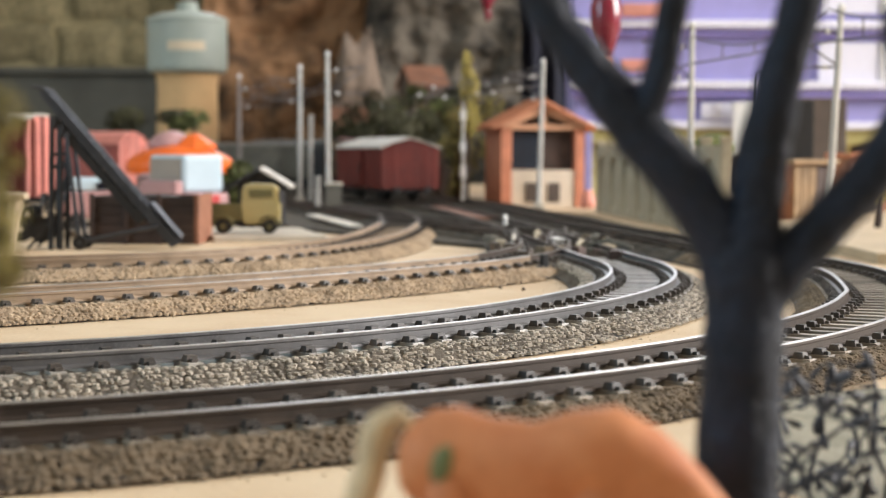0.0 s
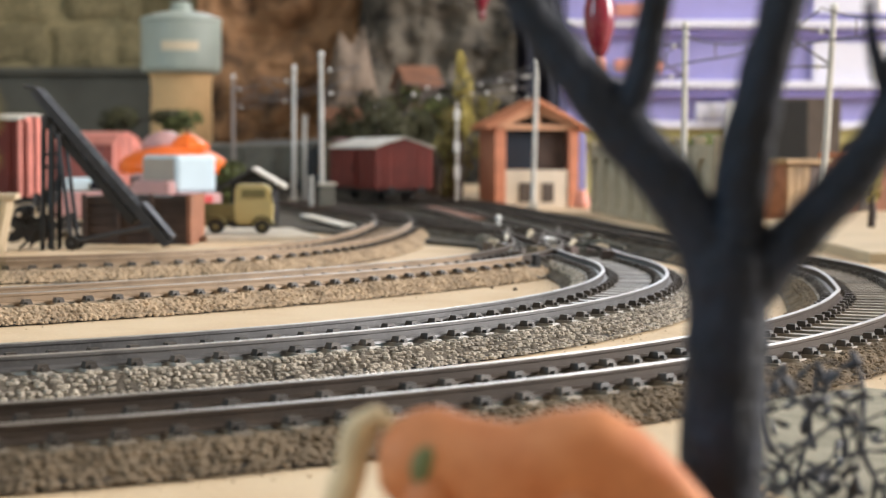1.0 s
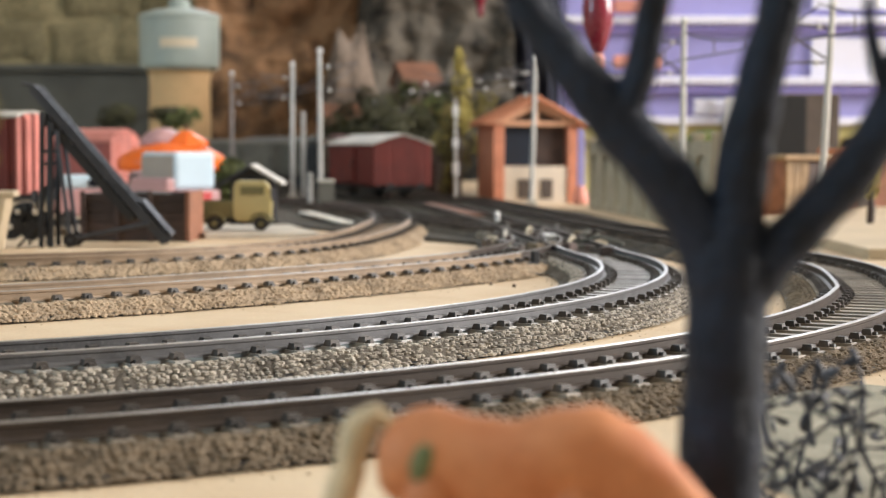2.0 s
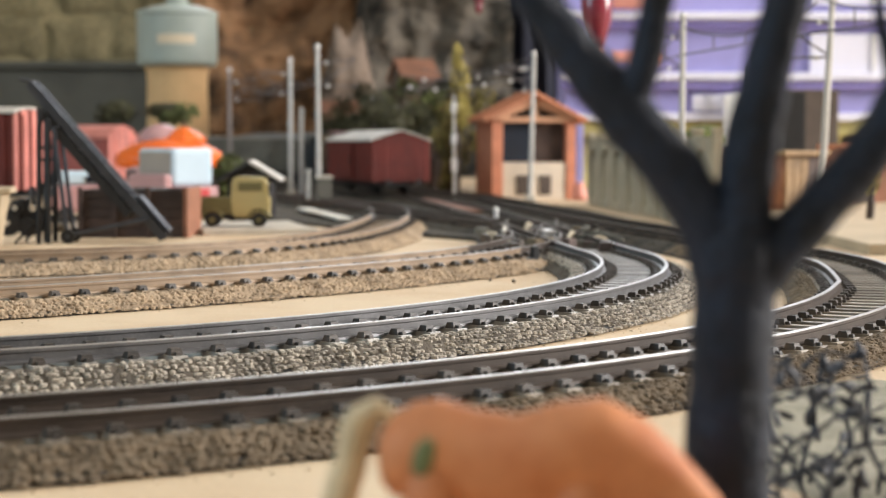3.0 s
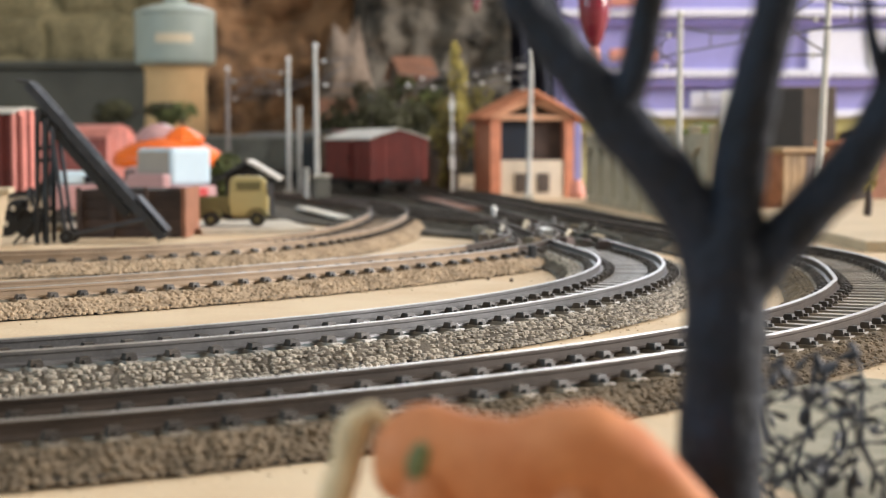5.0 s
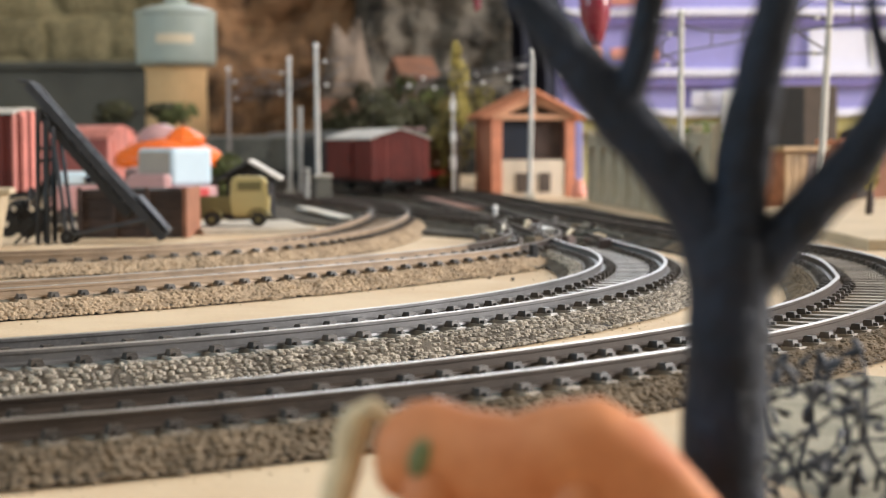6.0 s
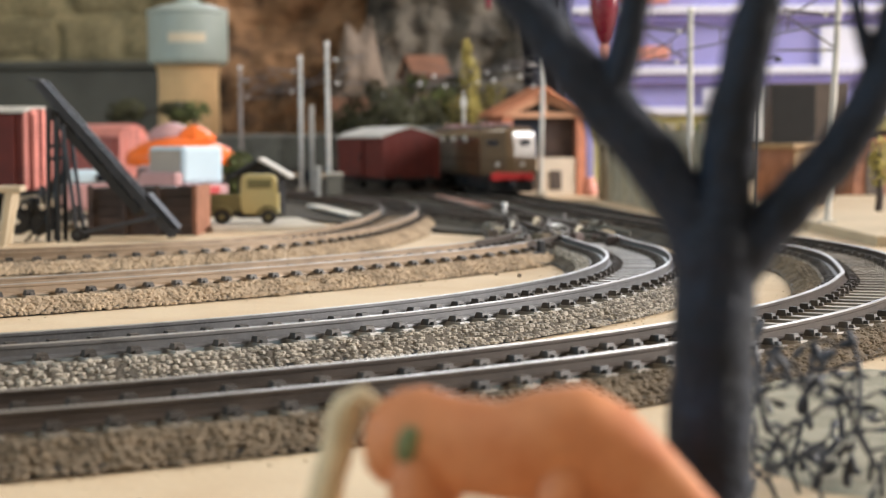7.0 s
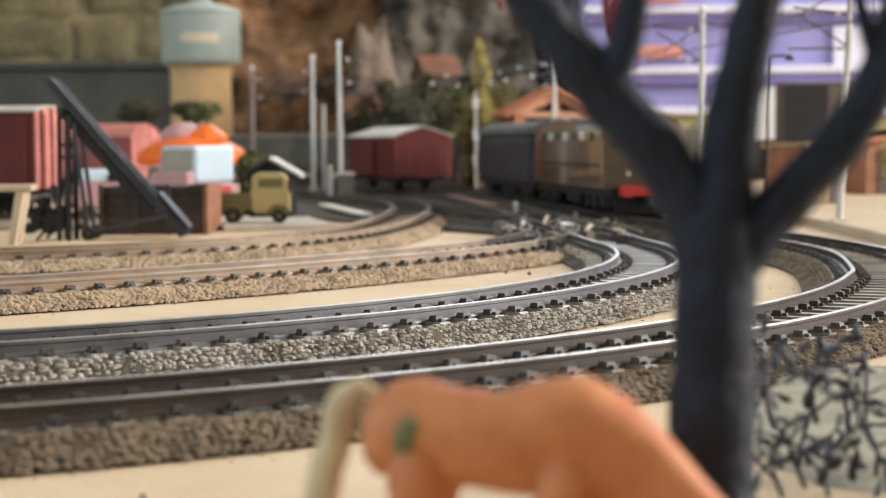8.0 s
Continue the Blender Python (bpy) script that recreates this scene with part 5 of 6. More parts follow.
def cottage(label, at_, rz, w, d, e, a, m_wall, m_roof):
    h = thing("cottage", label, "house", at_, rz, group="cottages under the mountain")
    bm = BM()
    loft(bm, [[Vector((-d / 2 + o, y, z)) for y, z in ((-w / 2, 0), (w / 2, 0), (w / 2, e), (0, a), (-w / 2, e))] for o in (0, d)])
    part("wall", bm, m_wall, h)
    for sgn in (-1, 1):
        bm = BM()
        loft(bm, [[Vector((x, y, z)) for y, z in ((0, a + 0.0004), (sgn * (w / 2 + 0.005), e - 0.003), (sgn * (w / 2 + 0.005), e - 0.001), (0, a + 0.0026))] for x in (-d / 2 - 0.003, d / 2 + 0.003)])
        part("roof", bm, m_roof, h)
    for x in (-d * 0.25, d * 0.25):
        bm = BM()
        box(bm, (x, -w / 2 - 0.0003, e * 0.6), (d * 0.16, 0.0008, e * 0.3), 0)
        part("window", bm, M_DARKGLASS, h)
    bm = BM()
    box(bm, (0, -w / 2 - 0.0003, e * 0.22), (d * 0.14, 0.0008, e * 0.44), 0)
    part("door", bm, M_WOOD, h)


cottage("dark walled cottage with a terracotta roof under the mountain", (-0.0300, 1.66, 0), 18, 0.046, 0.034, 0.100, 0.117, M_GRAVE, M_TERRADIM)
cottage("dark walled cottage with a low terracotta roof", (-0.0900, 1.53, 0), 8, 0.036, 0.042, 0.060, 0.073, M_GRAVE, M_TERRADIM)
cottage("dark walled cottage with a low terracotta roof", (-0.0080, 1.38, 0), -10, 0.036, 0.036, 0.056, 0.072, M_GRAVE, M_TERRADIM)

small_tree("slim yellow-green model poplar beside the track", (0.0085, 1.115, 0), 0.100, [((0, 0, 0.093), (0.0035, 0.003, 0.010)), ((0.0015, 0, 0.078), (0.0075, 0.005, 0.013)), ((0.003, 0, 0.058), (0.006, 0.005, 0.012))], M_LEAFY, 11, 260)
small_tree("olive model tree with patchy yellow foliage", (0.0030, 1.135, 0), 0.066, [((0.002, 0, 0.056), (0.011, 0.008, 0.011)), ((-0.003, 0, 0.040), (0.010, 0.008, 0.010)), ((0.004, 0, 0.026), (0.010, 0.007, 0.012)), ((0.0, 0, 0.012), (0.008, 0.006, 0.009))], M_LEAFY2, 12, 260)
small_tree("dark green model tree behind the wagon", (-0.0500, 1.26, 0), 0.072, [((0, 0, 0.060), (0.016, 0.012, 0.016)), ((0.012, 0, 0.052), (0.015, 0.012, 0.014)), ((-0.012, 0, 0.048), (0.013, 0.010, 0.013))], M_LEAFD, 13, 420, 0.002)
small_tree("dark green model tree behind the wagon", (-0.0240, 1.29, 0), 0.066, [((0, 0, 0.056), (0.014, 0.012, 0.015)), ((0.010, 0, 0.046), (0.013, 0.010, 0.013))], M_LEAFD, 14, 420, 0.002)
small_tree("dark green model shrub tree by the water tower", (-0.2300, 1.22, 0), 0.066, [((-0.006, 0, 0.058), (0.015, 0.010, 0.010)), ((0.030, 0, 0.060), (0.014, 0.008, 0.006))], M_LEAFD, 15, 420, 0.002)
small_tree("olive model tree with thin fronds by the water tower", (-0.1830, 1.20, 0), 0.064, [((0.0, 0, 0.058), (0.010, 0.008, 0.007)), ((-0.010, 0, 0.054), (0.009, 0.008, 0.006))], M_LEAF, 16, 160, 0.002)
small_tree("dark green model shrub in the yard", (-0.3000, 1.20, 0), 0.060, [((0, 0, 0.052), (0.020, 0.010, 0.011)), ((-0.03, 0, 0.050), (0.018, 0.010, 0.010))], M_LEAFD, 17, 420, 0.002)
small_tree("green model shrub behind the truck", (-0.1110, 0.875, 0), 0.030, [((0, 0, 0.023), (0.008, 0.006, 0.008)), ((0.001, 0, 0.012), (0.007, 0.006, 0.008))], M_LEAF, 18, 320, 0.0018)

small_tree("olive and brown model tree on the slope behind the wagon", (-0.0080, 1.31, 0), 0.080, [((0, 0, 0.066), (0.014, 0.010, 0.013)), ((-0.014, 0, 0.060), (0.012, 0.010, 0.011)), ((0.010, 0, 0.052), (0.014, 0.010, 0.014))], M_LEAF, 24, 300, 0.0022)
small_tree("dark green model tree behind the wagon", (-0.0880, 1.36, 0), 0.062, [((0, 0, 0.052), (0.014, 0.012, 0.013)), ((0.012, 0, 0.046), (0.012, 0.010, 0.012))], M_LEAFD, 25, 380, 0.002)

for x, y, h, sd, mt in ((-0.070, 1.40, 0.088, 31, M_LEAFD), (-0.035, 1.42, 0.094, 32, M_LEAF), (-0.002, 1.41, 0.096, 33, M_LEAFD), (0.026, 1.30, 0.080, 34, M_LEAFY2)):
    small_tree("olive scrubby model tree on the slope under the mountain", (x, y, 0), h, [((0.004, 0, h * 0.88), (0.010, 0.008, 0.010)), ((-0.012, 0, h * 0.76), (0.013, 0.010, 0.012)), ((0.013, 0.004, h * 0.70), (0.013, 0.010, 0.013)), ((0.0, 0, h * 0.56), (0.018, 0.010, 0.013))], mt, sd, 170, 0.0022)

# concrete fence along the curve
fn = thing("concrete_fence", "olive grey concrete fence with arched panels", "fence")
F0, F1 = Vector((0.0900, 1.030, 0)), Vector((0.1180, 0.735, 0))
dirv = (F1 - F0).normalized()
ang = math.atan2(dirv.y, dirv.x)
NP = 8
step = (F1 - F0).length / NP
bm = BM()
w2 = step * 0.46
box(bm, (0, 0, 0.020), (w2 * 2, 0.0016, 0.040), 0)
for o in (-w2 + 0.002, w2 - 0.002):
    box(bm, (o, 0, 0.019), (0.0052, 0.0064, 0.0375), 0, 0.0003)
box(bm, (0, 0, 0.0025), (w2 * 2, 0.0040, 0.005), 0, 0.0003)
arch = [(w2 * 0.78 * math.cos(a), 0.026 + 0.008 * math.sin(a)) for a in np.linspace(0, math.pi, 9)]
loft(bm, [[Vector((x, y, z)) for x, z in [(w2 - 0.001, 0.026)] + arch + [(-w2 + 0.001, 0.026), (-w2 + 0.001, 0.0395), (w2 - 0.001, 0.0395)]] for y in (-0.0030, 0.0030)])
panel_me = mesh_of(bm, "panel", M_FENCE)
bm = BM()
box(bm, (0, 0, 0.021), (0.0032, 0.0048, 0.042), 0, 0.0003)
box(bm, (0, 0, 0.0428), (0.0042, 0.0058, 0.0018), 0, 0.0003)
post_me = mesh_of(bm, "post", M_FENCE)
for k in range(NP + 1):
    p = F0 + dirv * step * k
    ob = new("post", post_me)
    ob.parent = fn
    ob.matrix_local = Matrix.LocRotScale(p, Euler((0, 0, ang)), None)
    if k < NP:
        ob = new("panel", panel_me)
        ob.parent = fn
        ob.matrix_local = Matrix.LocRotScale(p + dirv * step * 0.5, Euler((0, 0, ang)), None)

# raised cream board with the violet building
bm = BM()
box(bm, (0.345, 1.12, 0.0018), (0.41, 1.12, 0.0040), 0, 0.0006)
setting("platform", bm, M_PALE, "raised cream board at the side of the layout", "platform")

vb = thing("violet_building", "violet painted toy building with white scalloped trim", "building", (0.300, 1.28, 0.0038))
bm = BM()
box(bm, (0, 0.04, 0.126), (0.420, 0.08, 0.150), 0, 0.001)
part("upper_storey", bm, M_PURPLE, vb)
for z, h, d, m in ((0.0840, 0.0050, 0.010, M_LILAC), (0.0775, 0.0070, 0.007, M_PURPLE2), (0.1290, 0.0050, 0.010, M_LILAC), (0.1225, 0.0060, 0.006, M_PURPLE2), (0.0535, 0.0060, 0.004, M_LILAC)):
    bm = BM()
    box(bm, (0, -d / 2, z), (0.424, d, h), 0, 0.0008)
    part("cornice", bm, m, vb)
me = None
for zr in (0.0805, 0.1255):
    for k in range(70):
        if me is None:
            bm = BM()
            lathe(bm, (0, 0, 0), [(0.0005, -0.0014), (0.0018, -0.0005), (0.0021, 0.0006), (0.0020, 0.0014)], 10)
            me = mesh_of(bm, "scallop", M_LILAC, True)
        ob = new("scallop", me)
        ob.parent = vb
        ob.location = (-0.205 + k * 0.0059, -0.0085, zr + 0.0006)
for x, z, w, h in ((0.022, 0.1012, 0.096, 0.029), (-0.101, 0.0640, 0.025, 0.0125), (0.022, 0.1480, 0.096, 0.022), (0.085, 0.0640, 0.034, 0.015)):
    bm = BM()
    box(bm, (x, -0.0015, z), (w, 0.004, h), 0, 0.0006)
    wi = part("window", bm, M_LILAC, vb, "white window panel")
    bm = BM()
    box(bm, (x, -0.0042, z), (w * 0.03, 0.0016, h * 0.98), 0)
    part("mullion", bm, M_INSUL, wi)
bm = BM()
box(bm, (0, 0.010, 0.0450), (0.420, 0.020, 0.0120), 0, 0.001)
part("fascia", bm, M_YELLOW, vb, "dull yellow fascia")
for k in range(9):
    bm = BM()
    lathe(bm, (-0.195 + k * 0.0485, 0.012, 0), [(0.0060, 0), (0.0060, 0.003), (0.0042, 0.005), (0.0038, 0.036), (0.0056, 0.0392)], 12)
    part("column", bm, M_CREAM if k % 2 else M_YELLOW, vb)
bm = BM()
box(bm, (0, 0.062, 0.0255), (0.420, 0.03, 0.0510), 0)
part("back_wall", bm, M_GRAVE, vb)
for x, z in ((-0.158, 0.0968), (-0.158, 0.1380)):
    bm = BM()
    box(bm, (x, -0.012, z), (0.036, 0.006, 0.010), 0, 0.002)
    part("awning", bm, M_PEACH, vb, "peach coloured awning")
bm = BM()
box(bm, (-0.0790, -0.010, 0.0510), (0.0250, 0.006, 0.0390), 0, 0.0008)
part("pilaster", bm, M_INSUL, vb, "white pilaster")
bm = BM()
box(bm, (0, 0.04, 0.2020), (0.44, 0.10, 0.004), 0, 0.001)
part("roof", bm, M_LILAC, vb)

sh = thing("kiosk", "brown flat-roofed kiosk with reddish side", "kiosk", (0.1690, 0.845, 0.0038), 34)
bm = BM()
box(bm, (0, 0, 0.0135), (0.026, 0.026, 0.0275), 0, 0.0005)
body = part("body", bm, M_WOODRED, sh)
for k in range(5):
    bm = BM()
    box(bm, (-0.0104 + k * 0.0052, -0.0134, 0.0135), (0.0048, 0.0012, 0.0260), 0, 0.0002)
    part("board", bm, M_TANWOOD if k < 3 else M_WOOD, body)
bm = BM()
box(bm, (0, 0, 0.0285), (0.033, 0.033, 0.0026), 0, 0.0005)
part("roof", bm, M_TANWOOD, sh)
yb = thing("booth", "bright yellow booth with an olive domed roof", "booth", (0.1455, 0.95, 0.0038))
bm = BM()
box(bm, (0, 0, 0.0165), (0.0190, 0.016, 0.0340), 0, 0.0008)
part("body", bm, M_YELLOWBR, yb)
bm = BM()
box(bm, (0.001, -0.0082, 0.0065), (0.0060, 0.0010, 0.0125), 0, 0.0002)
part("door", bm, M_STEEL, yb)
bm = BM()
lathe(bm, (0, 0, 0.0330), [(0.0128, 0), (0.0132, 0.0022), (0.0105, 0.0066), (0.0055, 0.0098), (0.0008, 0.0108)], 16)
part("dome", bm, M_LEAF, yb, "olive domed roof", shade=True)
bt = thing("dark_cabinet", "tall dark cabinet in front of the violet building", "cabinet", (0.2430, 1.18, 0.0038))
bm = BM()
box(bm, (0, 0, 0.0350), (0.054, 0.030, 0.0710), 0, 0.001)
part("body", bm, M_GRAVE, bt)
bm = BM()
box(bm, (-0.0110, -0.0156, 0.0350), (0.030, 0.0012, 0.068), 0, 0.0003)
part("door", bm, M_BLACK, bt)
br = thing("brick_shed", "weathered reddish brick shed at the side of the layout", "shed", (0.245, 0.98, 0.0038), 12)
bm = BM()
box(bm, (0, 0, 0.0150), (0.046, 0.03, 0.0305), 0, 0.0005)
part("wall", bm, M_WOODRED, br)
bm = BM()
box(bm, (0, 0, 0.0315), (0.050, 0.034, 0.003), 0, 0.0005)
part("roof", bm, M_TERRA, br)
bm = BM()
box(bm, (-0.010, -0.0153, 0.0125), (0.011, 0.0012, 0.025), 0, 0.0002)
part("door", bm, M_GRAVE, br)
small_tree("pale flowering model shrub on the cream board", (0.188, 0.75, 0.0038), 0.030, [((0, 0, 0.022), (0.005, 0.005, 0.012))], M_LEAFY, 21, 260, 0.0014)


def ornament(label, x, y, z, s, m_tip):
    t = thing("hanging_ornament", label, "ornament", (x, y, z), group="red ornaments on cords")
    bm = BM()
    lathe(bm, (0, 0, 0), [(0.0010 * s, 0), (0.0045 * s, 0.006 * s), (0.0080 * s, 0.018 * s), (0.0085 * s, 0.028 * s), (0.0060 * s, 0.040 * s), (0.0020 * s, 0.046 * s)], 18)
    part("drop", bm, M_DEEPRED, t, shade=True)
    bm = BM()
    lathe(bm, (0, 0, 0), [(0.0004 * s, -0.008 * s), (0.0028 * s, -0.005 * s), (0.0036 * s, 0.001 * s), (0.0012 * s, 0.004 * s)], 12)
    part("tip", bm, m_tip, t, shade=True)
    bm = BM()
    tube(bm, [(0, 0, 0.045 * s), (0, 0, 1.905 - z)], 0.0005, 5)
    part("cord", bm, M_BLACK, t)


ornament("deep red glossy drop ornament hanging on a cord", 0.0890, 1.0, 0.0890, 1.1, M_PEACH)
ornament("deep red glossy drop ornament hanging on a cord", 0.0320, 1.60, 0.1660, 1.0, M_DEEPRED)

bm = BM()
prng = random.Random(8)
N_ = 26
ring = [(0.062 + (0.028 + 0.004 * prng.random()) * math.cos(2 * math.pi * k / N_), 0.206 + (0.050 + 0.008 * prng.random()) * math.sin(2 * math.pi * k / N_)) for k in range(N_)]
loft(bm, [[Vector((0.062 + (x - 0.062) * f, 0.206 + (y - 0.206) * f, z)) for x, y in ring] for f, z in ((1.0, 0.0001), (0.93, 0.0004), (0.6, 0.0006), (0.1, 0.0007))])
setting("ground_patch", bm, M_MOSS, "grey-green gritty ground round the tree foot", "ground")

pl_ = thing("lamp_post", "thin black lamp post beside the curve", "lamp post", (0.1335, 0.752, 0.0))
bm = BM()
tube(bm, [(0, 0, 0), (0, 0, 0.006), (0.0003, 0, 0.0685)], [0.0013, 0.0008, 0.0006], 8)
part("pole", bm, M_BLACK, pl_)
bm = BM()
tube(bm, [(0.0003, 0, 0.0675), (0.0003, 0, 0.0710), (0.0014, 0, 0.0721), (0.0105, 0, 0.0719)], 0.0006, 6)
part("arm", bm, M_BLACK, pl_)
bm = BM()
lathe(bm, (0.0100, 0, 0.0699), [(0.0020, 0), (0.0018, 0.0010), (0.0006, 0.0026)], 10)
part("shade", bm, M_BLACK, pl_)
sg = thing("signal_mast", "slim grey signal mast with small white plates", "signal", (0.0062, 1.096, 0))
bm = BM()
tube(bm, [(0, 0, 0), (0, 0, 0.068)], [0.0010, 0.0007], 8)
part("pole", bm, M_MAST, sg)
for z, h in ((0.0600, 0.0065), (0.0395, 0.0060), (0.0230, 0.0080)):
    bm = BM()
    box(bm, (0, -0.0012, z), (0.0036, 0.0010, h), 0, 0.0003)
    part("plate", bm, M_INSUL, sg)
bm = BM()
box(bm, (0, 0, 0.0015), (0.005, 0.005, 0.003), 0, 0.0004)
part("base", bm, M_CONC, sg)


def grit():
    """Loose crumbs of ballast along the feet of the near track beds."""
    rng = np.random.RandomState(44)
    g = thing("grit", "loose ballast crumbs on the sandy board", "gravel", kind="stuff")
    V, F = [], []
    base = np.array([(1, 0, 0), (-0.4, 0.9, 0), (-0.6, -0.8, 0), (0, 0, 0.8)])
    for line, n in ((MAIN, 520), (SECOND, 420), (THIRD, 260)):
        P, _ = resample([p for p in line if p[1] < 0.52], 0.004)
        _, N = frames_of(P)
        for k in range(n):
            i = rng.randint(0, len(P))
            o = (0.0197 + rng.exponential(0.0022)) * (1 if rng.rand() < 0.35 else -1)
            r = rng.uniform(0.00012, 0.00038)
            a = rng.uniform(0, 6.28)
            x = base[:, 0] * math.cos(a) - base[:, 1] * math.sin(a)
            y = base[:, 0] * math.sin(a) + base[:, 1] * math.cos(a)
            b0 = len(V)
            V += [(P[i][0] + N[i][0] * o + x[q] * r, P[i][1] + N[i][1] * o + y[q] * r, base[q, 2] * r) for q in range(4)]
            F += [(b0, b0 + 1, b0 + 3), (b0 + 1, b0 + 2, b0 + 3), (b0 + 2, b0, b0 + 3), (b0 + 2, b0 + 1, b0)]
    arrays("crumbs", V, F, M_BAL_TAN, g, kind="stuff")


grit()

# ================= near edges =================
rng = random.Random(31)
fo = thing("foreground_shrub", "olive green foliage sprig close to the lens", "shrub", (-0.0300, 0.100, 0))
bm = BM()
tube(bm, [(0, 0, -0.0003), (0.0004, 0, 0.015), (0.0002, 0, 0.030), (0.0004, 0, 0.041)], [0.0006, 0.0005, 0.0004, 0.0002], 6)
part("stem", bm, M_WOOD, fo)
bm = BM()
for z in (0.030, 0.033, 0.036, 0.039):
    leaf_cluster(bm, (0.0004, 0, z), (0.0024, 0.002, 0.0022), 130, 0.0006, rng)
part("foliage", bm, M_LEAFY2, fo)
fp = thing("blue_marker", "pale blue marker post on a mossy base", "marker", (0.0322, 0.107, 0))
bm = BM()
lathe(bm, (0, 0, 0), [(0.0035, -0.0003), (0.0030, 0.0060), (0.0020, 0.0120), (0.0010, 0.0160)], 14)
part("base", bm, M_LEAF, fp, "mossy green base", shade=True)
bm = BM()
lathe(bm, (0, 0, 0), [(0.0010, 0.0150), (0.0013, 0.0180), (0.0013, 0.0330), (0.0008, 0.0360), (0.0002, 0.0364)], 14)
part("post", bm, M_BLUE, fp, shade=True)
for x, y, r in ((-0.0135, 0.1585, 0.0006), (-0.0210, 0.1520, 0.0007), (-0.004, 0.168, 0.0004), (0.016, 0.150, 0.0004), (-0.030, 0.165, 0.0004), (0.030, 0.395, 0.0005), (0.012, 0.452, 0.0005), (0.018, 0.446, 0.0006), (0.052, 0.345, 0.0005), (-0.012, 0.285, 0.0004), (0.060, 0.40, 0.0005)):
    pb = thing("pebble", "small dark pebble lying on the sandy board", "pebble", (x, y, 0), group="pebbles")
    bm = BM()
    bmesh.ops.create_icosphere(bm, subdivisions=1, radius=r)
    for v in bm.verts:
        v.co = v.co * (1 + 0.3 * noise.noise(v.co * 2500)) + Vector((0, 0, r * 0.6))
    part("stone", bm, M_GRAVE, pb)

# ================= the train =================


def carriage_body(bm, L, W, z0, z1, nose, flat=0.5, lean=0.0):
    """Box body with chamfered nose ends."""
    a = W / 2
    c = a * flat
    out = [(-L / 2, -c), (-L / 2 + nose, -a), (L / 2 - nose, -a), (L / 2, -c), (L / 2, c), (L / 2 - nose, a), (-L / 2 + nose, a), (-L / 2, c)]
    loft(bm, [[Vector((x * k, y * k2, z)) for x, y in out] for z, k, k2 in ((z0, 1, 1), (z0 + 0.010, 1, 1), (z1 - 0.005, 1 - lean, 0.985), (z1 - 0.002, 0.99 - lean, 0.93), (z1, 0.975 - lean, 0.84))])


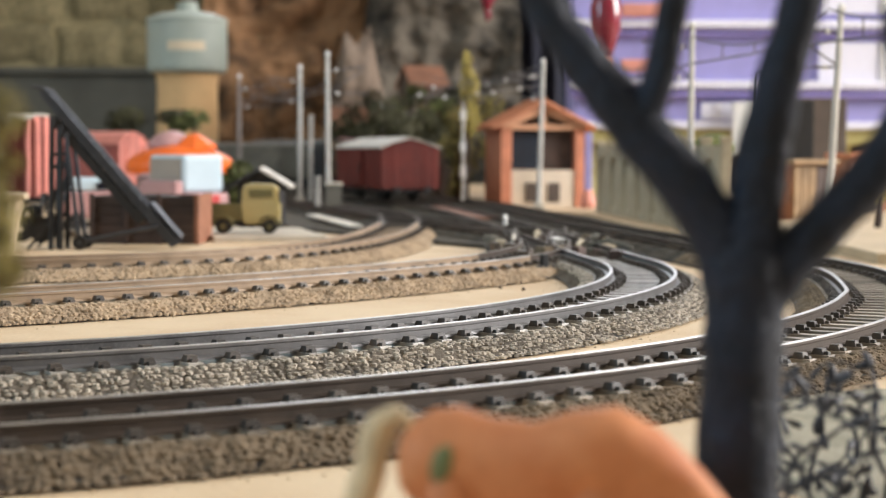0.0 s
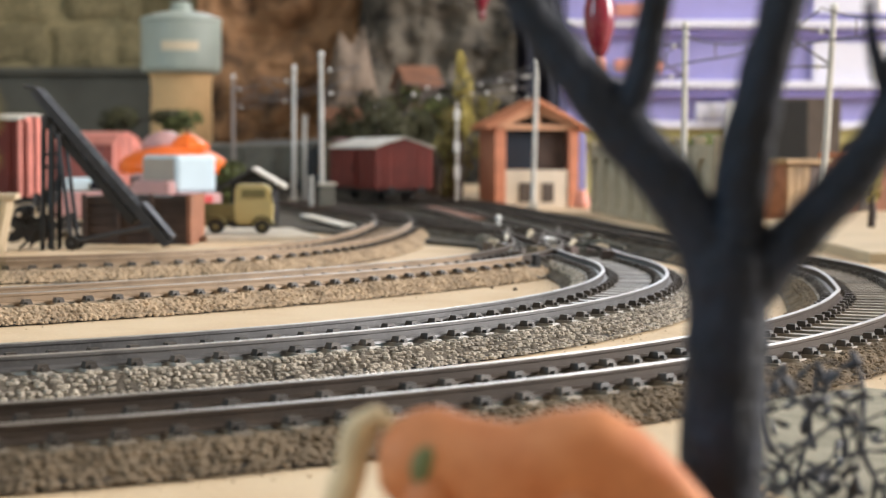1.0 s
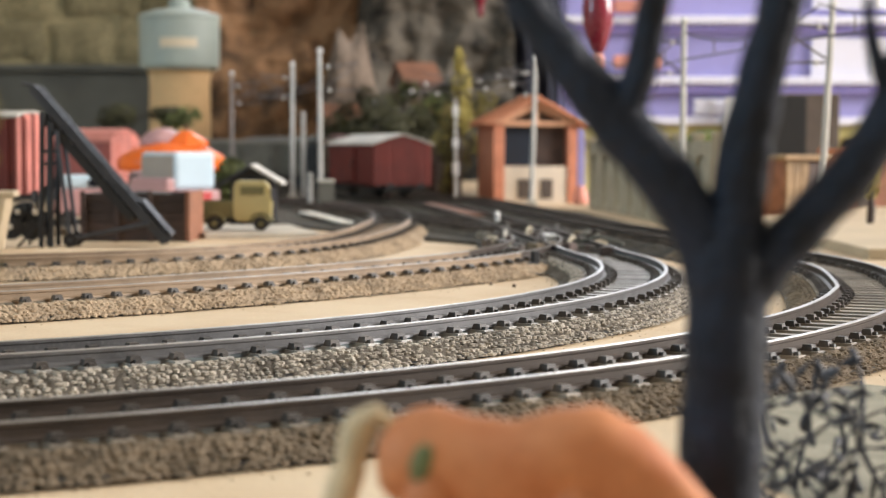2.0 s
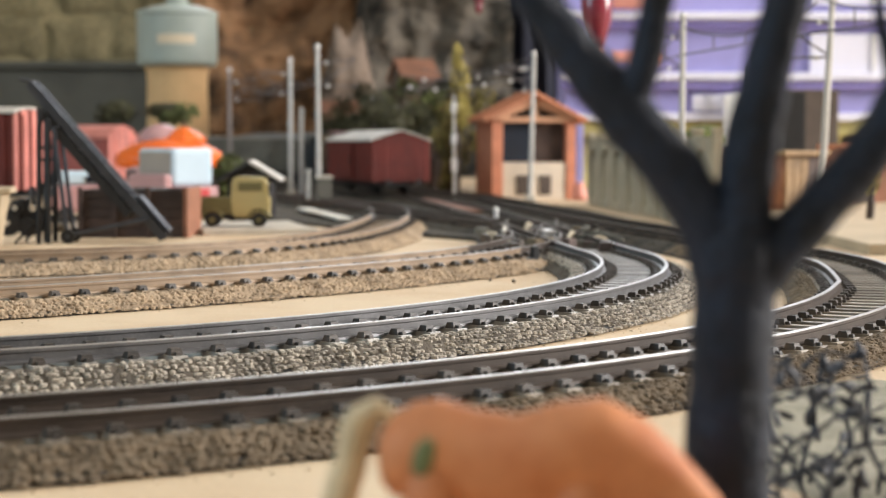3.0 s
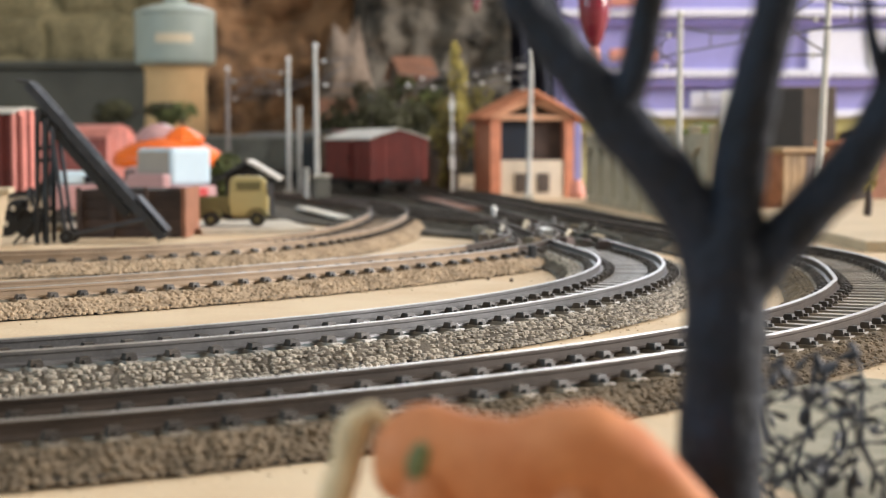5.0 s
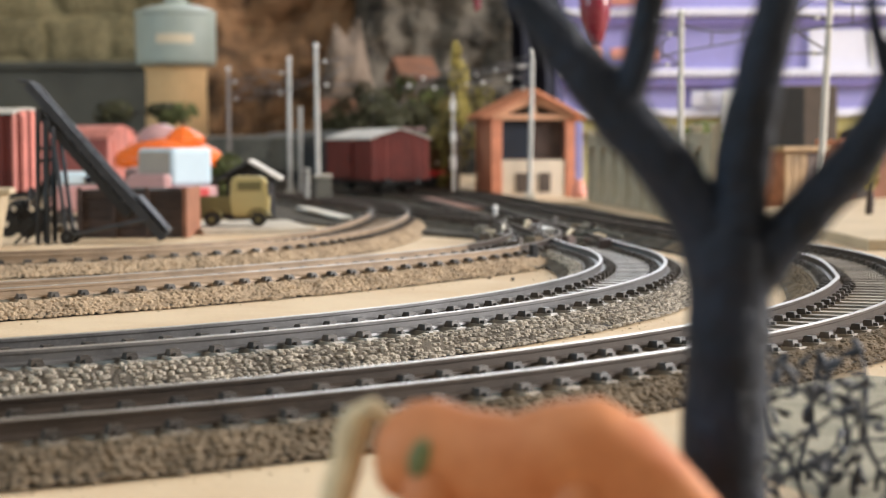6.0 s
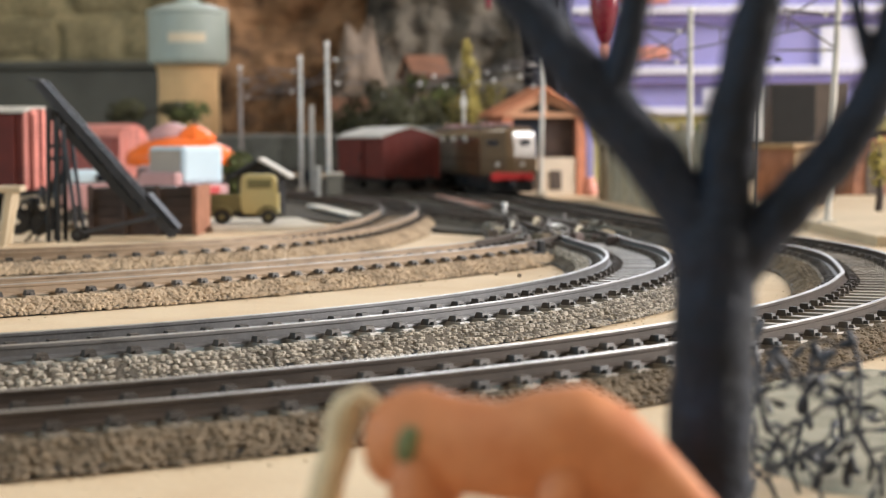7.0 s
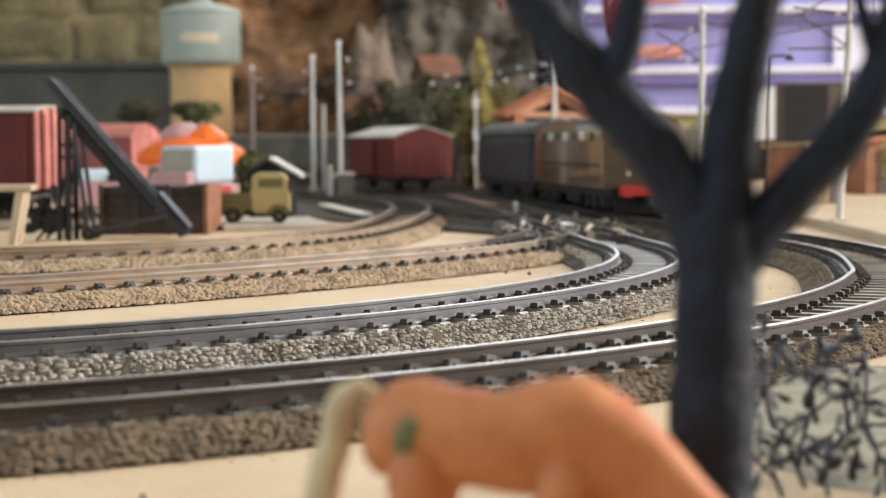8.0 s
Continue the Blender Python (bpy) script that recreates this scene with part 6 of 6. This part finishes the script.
def locomotive():
    t = thing("locomotive", "beige and brown electric locomotive with a red buffer beam", "locomotive")
    L, W = 0.160, 0.0330
    bm = BM()
    carriage_body(bm, L, W, 0.0165, 0.0430, 0.0053, 0.14, 0.030)
    body = part("body", bm, M_LOCO, t)
    bm = BM()
    out = [(-L / 2 + 0.006, -W * 0.10), (-L / 2 + 0.009, -W * 0.44), (L / 2 - 0.009, -W * 0.44), (L / 2 - 0.006, -W * 0.10), (L / 2 - 0.006, W * 0.10), (L / 2 - 0.009, W * 0.44), (-L / 2 + 0.009, W * 0.44), (-L / 2 + 0.006, W * 0.10)]
    loft(bm, [[Vector((x * k, y * k2, z)) for x, y in out] for z, k, k2 in ((0.0428, 1, 1.0), (0.0436, 0.99, 0.95), (0.0442, 0.97, 0.7))])
    roof = part("roof", bm, M_LOCOB, t, "chestnut brown roof")
    for x in (-0.045, 0.0, 0.045):
        bm = BM()
        box(bm, (x, 0, 0.0446), (0.018, 0.010, 0.0012), 0, 0.0003)
        part("roof_vent", bm, M_LOCOB, roof)
    for x in (-0.052, 0.052):
        bm = BM()
        for sy in (-1, 1):
            tube(bm, [(x - 0.008, sy * 0.006, 0.0441), (x + 0.008, sy * 0.005, 0.0449), (x - 0.006, sy * 0.005, 0.0457)], 0.0005, 5)
        tube(bm, [(x - 0.006, -0.010, 0.0458), (x - 0.006, 0.010, 0.0458)], 0.0006, 5)
        part("pantograph", bm, M_PINK, roof, "pinkish red folded current collector")
    for sy in (-1, 1):
        for k in range(7):
            x = -0.051 + k * 0.017
            bm = BM()
            box(bm, (x, sy * W / 2, 0.0372), (0.0062, 0.0008, 0.0034), 0, 0.0002)
            part("side_window", bm, M_INSUL if k % 2 else M_DARKGLASS, body)
        bm = BM()
        box(bm, (0, sy * W / 2, 0.0255), (0.132, 0.0007, 0.0010), 0)
        part("side_stripe", bm, M_LOCOB, body)
    for sx in (-1, 1):
        for sy in (-1, 1):
            bm = BM()
            a = math.atan2(W * 0.43, 0.0053)
            box(bm, (sx * (L / 2 - 0.0044), sy * W * 0.285, 0.0345), (0.0064, 0.0008, 0.0036), -sx * sy * a, 0.0002)
            part("cab_window", bm, M_DARKGLASS, body)
            bm = BM()
            tube(bm, [(sx * (L / 2 - 0.004), sy * 0.0072, 0.0225), (sx * (L / 2 - 0.0005), sy * 0.0072, 0.0225)], 0.0012, 10)
            part("headlight", bm, M_MAST, body, "pale round headlight")
            bm = BM()
            tube(bm, [(sx * (L / 2 + 0.001), sy * 0.0095, 0.0158), (sx * (L / 2 + 0.006), sy * 0.0095, 0.0158)], 0.0009, 8)
            tube(bm, [(sx * (L / 2 + 0.006), sy * 0.0095, 0.0158), (sx * (L / 2 + 0.007), sy * 0.0095, 0.0158)], 0.0026, 12)
            part("buffer", bm, M_RED, t, "red buffer")
        bm = BM()
        box(bm, (sx * (L / 2 - 0.0005), 0, 0.0156), (0.0035, 0.0225, 0.0042), 0, 0.0005)
        part("buffer_beam", bm, M_RED, t, "bright red buffer beam")
        bm = BM()
        box(bm, (sx * (L / 2 - 0.002), 0, 0.0098), (0.0022, 0.0260, 0.0060), 0, 0.0004)
        part("plough", bm, M_BLACK, t)
        bm = BM()
        box(bm, (sx * (L / 2 + 0.0035), 0, 0.0115), (0.008, 0.003, 0.0026), 0, 0.0004)
        part("coupling", bm, M_STEEL, t)
    bm = BM()
    box(bm, (0, 0, 0.0148), (L * 0.96, W * 0.86, 0.0040), 0, 0.0004)
    box(bm, (0, 0, 0.0118), (0.030, 0.026, 0.0055), 0, 0.0006)
    part("underframe", bm, M_BLACK, t)
    for x in (-0.050, 0.050):
        bm = BM()
        for sy in (-1, 1):
            box(bm, (x, sy * 0.0125, 0.0112), (0.044, 0.0020, 0.0048), 0, 0.0005)
            for o in (-0.015, 0.0, 0.015):
                box(bm, (x + o, sy * 0.0138, 0.0110), (0.0050, 0.0016, 0.0058), 0, 0.0005)
        part("bogie", bm, M_BLACK, t)
        wheelset(t, (x - 0.015, x + 0.015), W)
    return t


def coach():
    t = thing("coach", "slate grey passenger coach with a dull grey roof", "coach")
    L, W = 0.190, 0.0325
    bm = BM()
    carriage_body(bm, L, W, 0.0150, 0.0400, 0.003)
    body = part("body", bm, M_COACH, t)
    bm = BM()
    prof = [(-W / 2 * 1.02, 0.0392), (-W / 2 * 0.9, 0.0425), (-W * 0.25, 0.0450), (0, 0.0458), (W * 0.25, 0.0450), (W / 2 * 0.9, 0.0425), (W / 2 * 1.02, 0.0392)]
    loft(bm, [[Vector((x, y, z)) for y, z in prof] for x in (-L / 2, L / 2)])
    part("roof", bm, M_COACHROOF, t, "grey curved roof")
    for sy in (-1, 1):
        for k in range(10):
            bm = BM()
            box(bm, (-0.081 + k * 0.018, sy * W / 2, 0.0310), (0.0110, 0.0006, 0.0070), 0, 0.0002)
            part("window", bm, M_STEEL, body)
    bm = BM()
    box(bm, (0, 0, 0.0132), (L * 0.97, W * 0.85, 0.0040), 0, 0.0004)
    box(bm, (0, 0, 0.0102), (0.05, 0.024, 0.0050), 0, 0.0006)
    part("underframe", bm, M_BLACK, t)
    for x in (-0.066, 0.066):
        bm = BM()
        for sy in (-1, 1):
            box(bm, (x, sy * 0.0125, 0.0105), (0.034, 0.0020, 0.0045), 0, 0.0005)
        part("bogie", bm, M_BLACK, t)
        wheelset(t, (x - 0.0125, x + 0.0125), W)
    for sx in (-1, 1):
        bm = BM()
        box(bm, (sx * (L / 2 + 0.003), 0, 0.0115), (0.008, 0.003, 0.0026), 0, 0.0004)
        part("coupling", bm, M_STEEL, t)
    return t


LOCO, COACH = locomotive(), coach()
LINE, LINE_S = resample(MAIN[::-1], 0.002)


def on_line(s):
    i = np.interp(s, LINE_S, np.arange(len(LINE_S)))
    k = int(min(max(i, 0), len(LINE) - 2))
    f = i - k
    return LINE[k] * (1 - f) + LINE[k + 1] * f


def riding(s_front, length, base):
    """Pose of a vehicle on the line whose front stands s_front along it."""
    a, b = on_line(s_front - length + base), on_line(s_front - base)
    mid = (a + b) / 2
    d = b - a
    return pose(mid[0], mid[1], 0, 0, 0, math.degrees(math.atan2(d[1], d[0])))


# seconds, distance of the train's front along the line
RUN = [(0.0, 0.815), (4.0, 0.815), (4.5, 0.817), (5.0, 0.827), (5.5, 0.843), (6.0, 0.880), (6.2, 0.909), (6.6, 0.974), (7.0, 1.060), (7.4, 1.182), (7.7, 1.270), (8.0, 1.364)]


def motions():
    walk(LOCO, [(t, riding(s, 0.168, 0.034)) for t, s in RUN])
    walk(COACH, [(t, riding(s - 0.172, 0.196, 0.032)) for t, s in RUN])


motions()
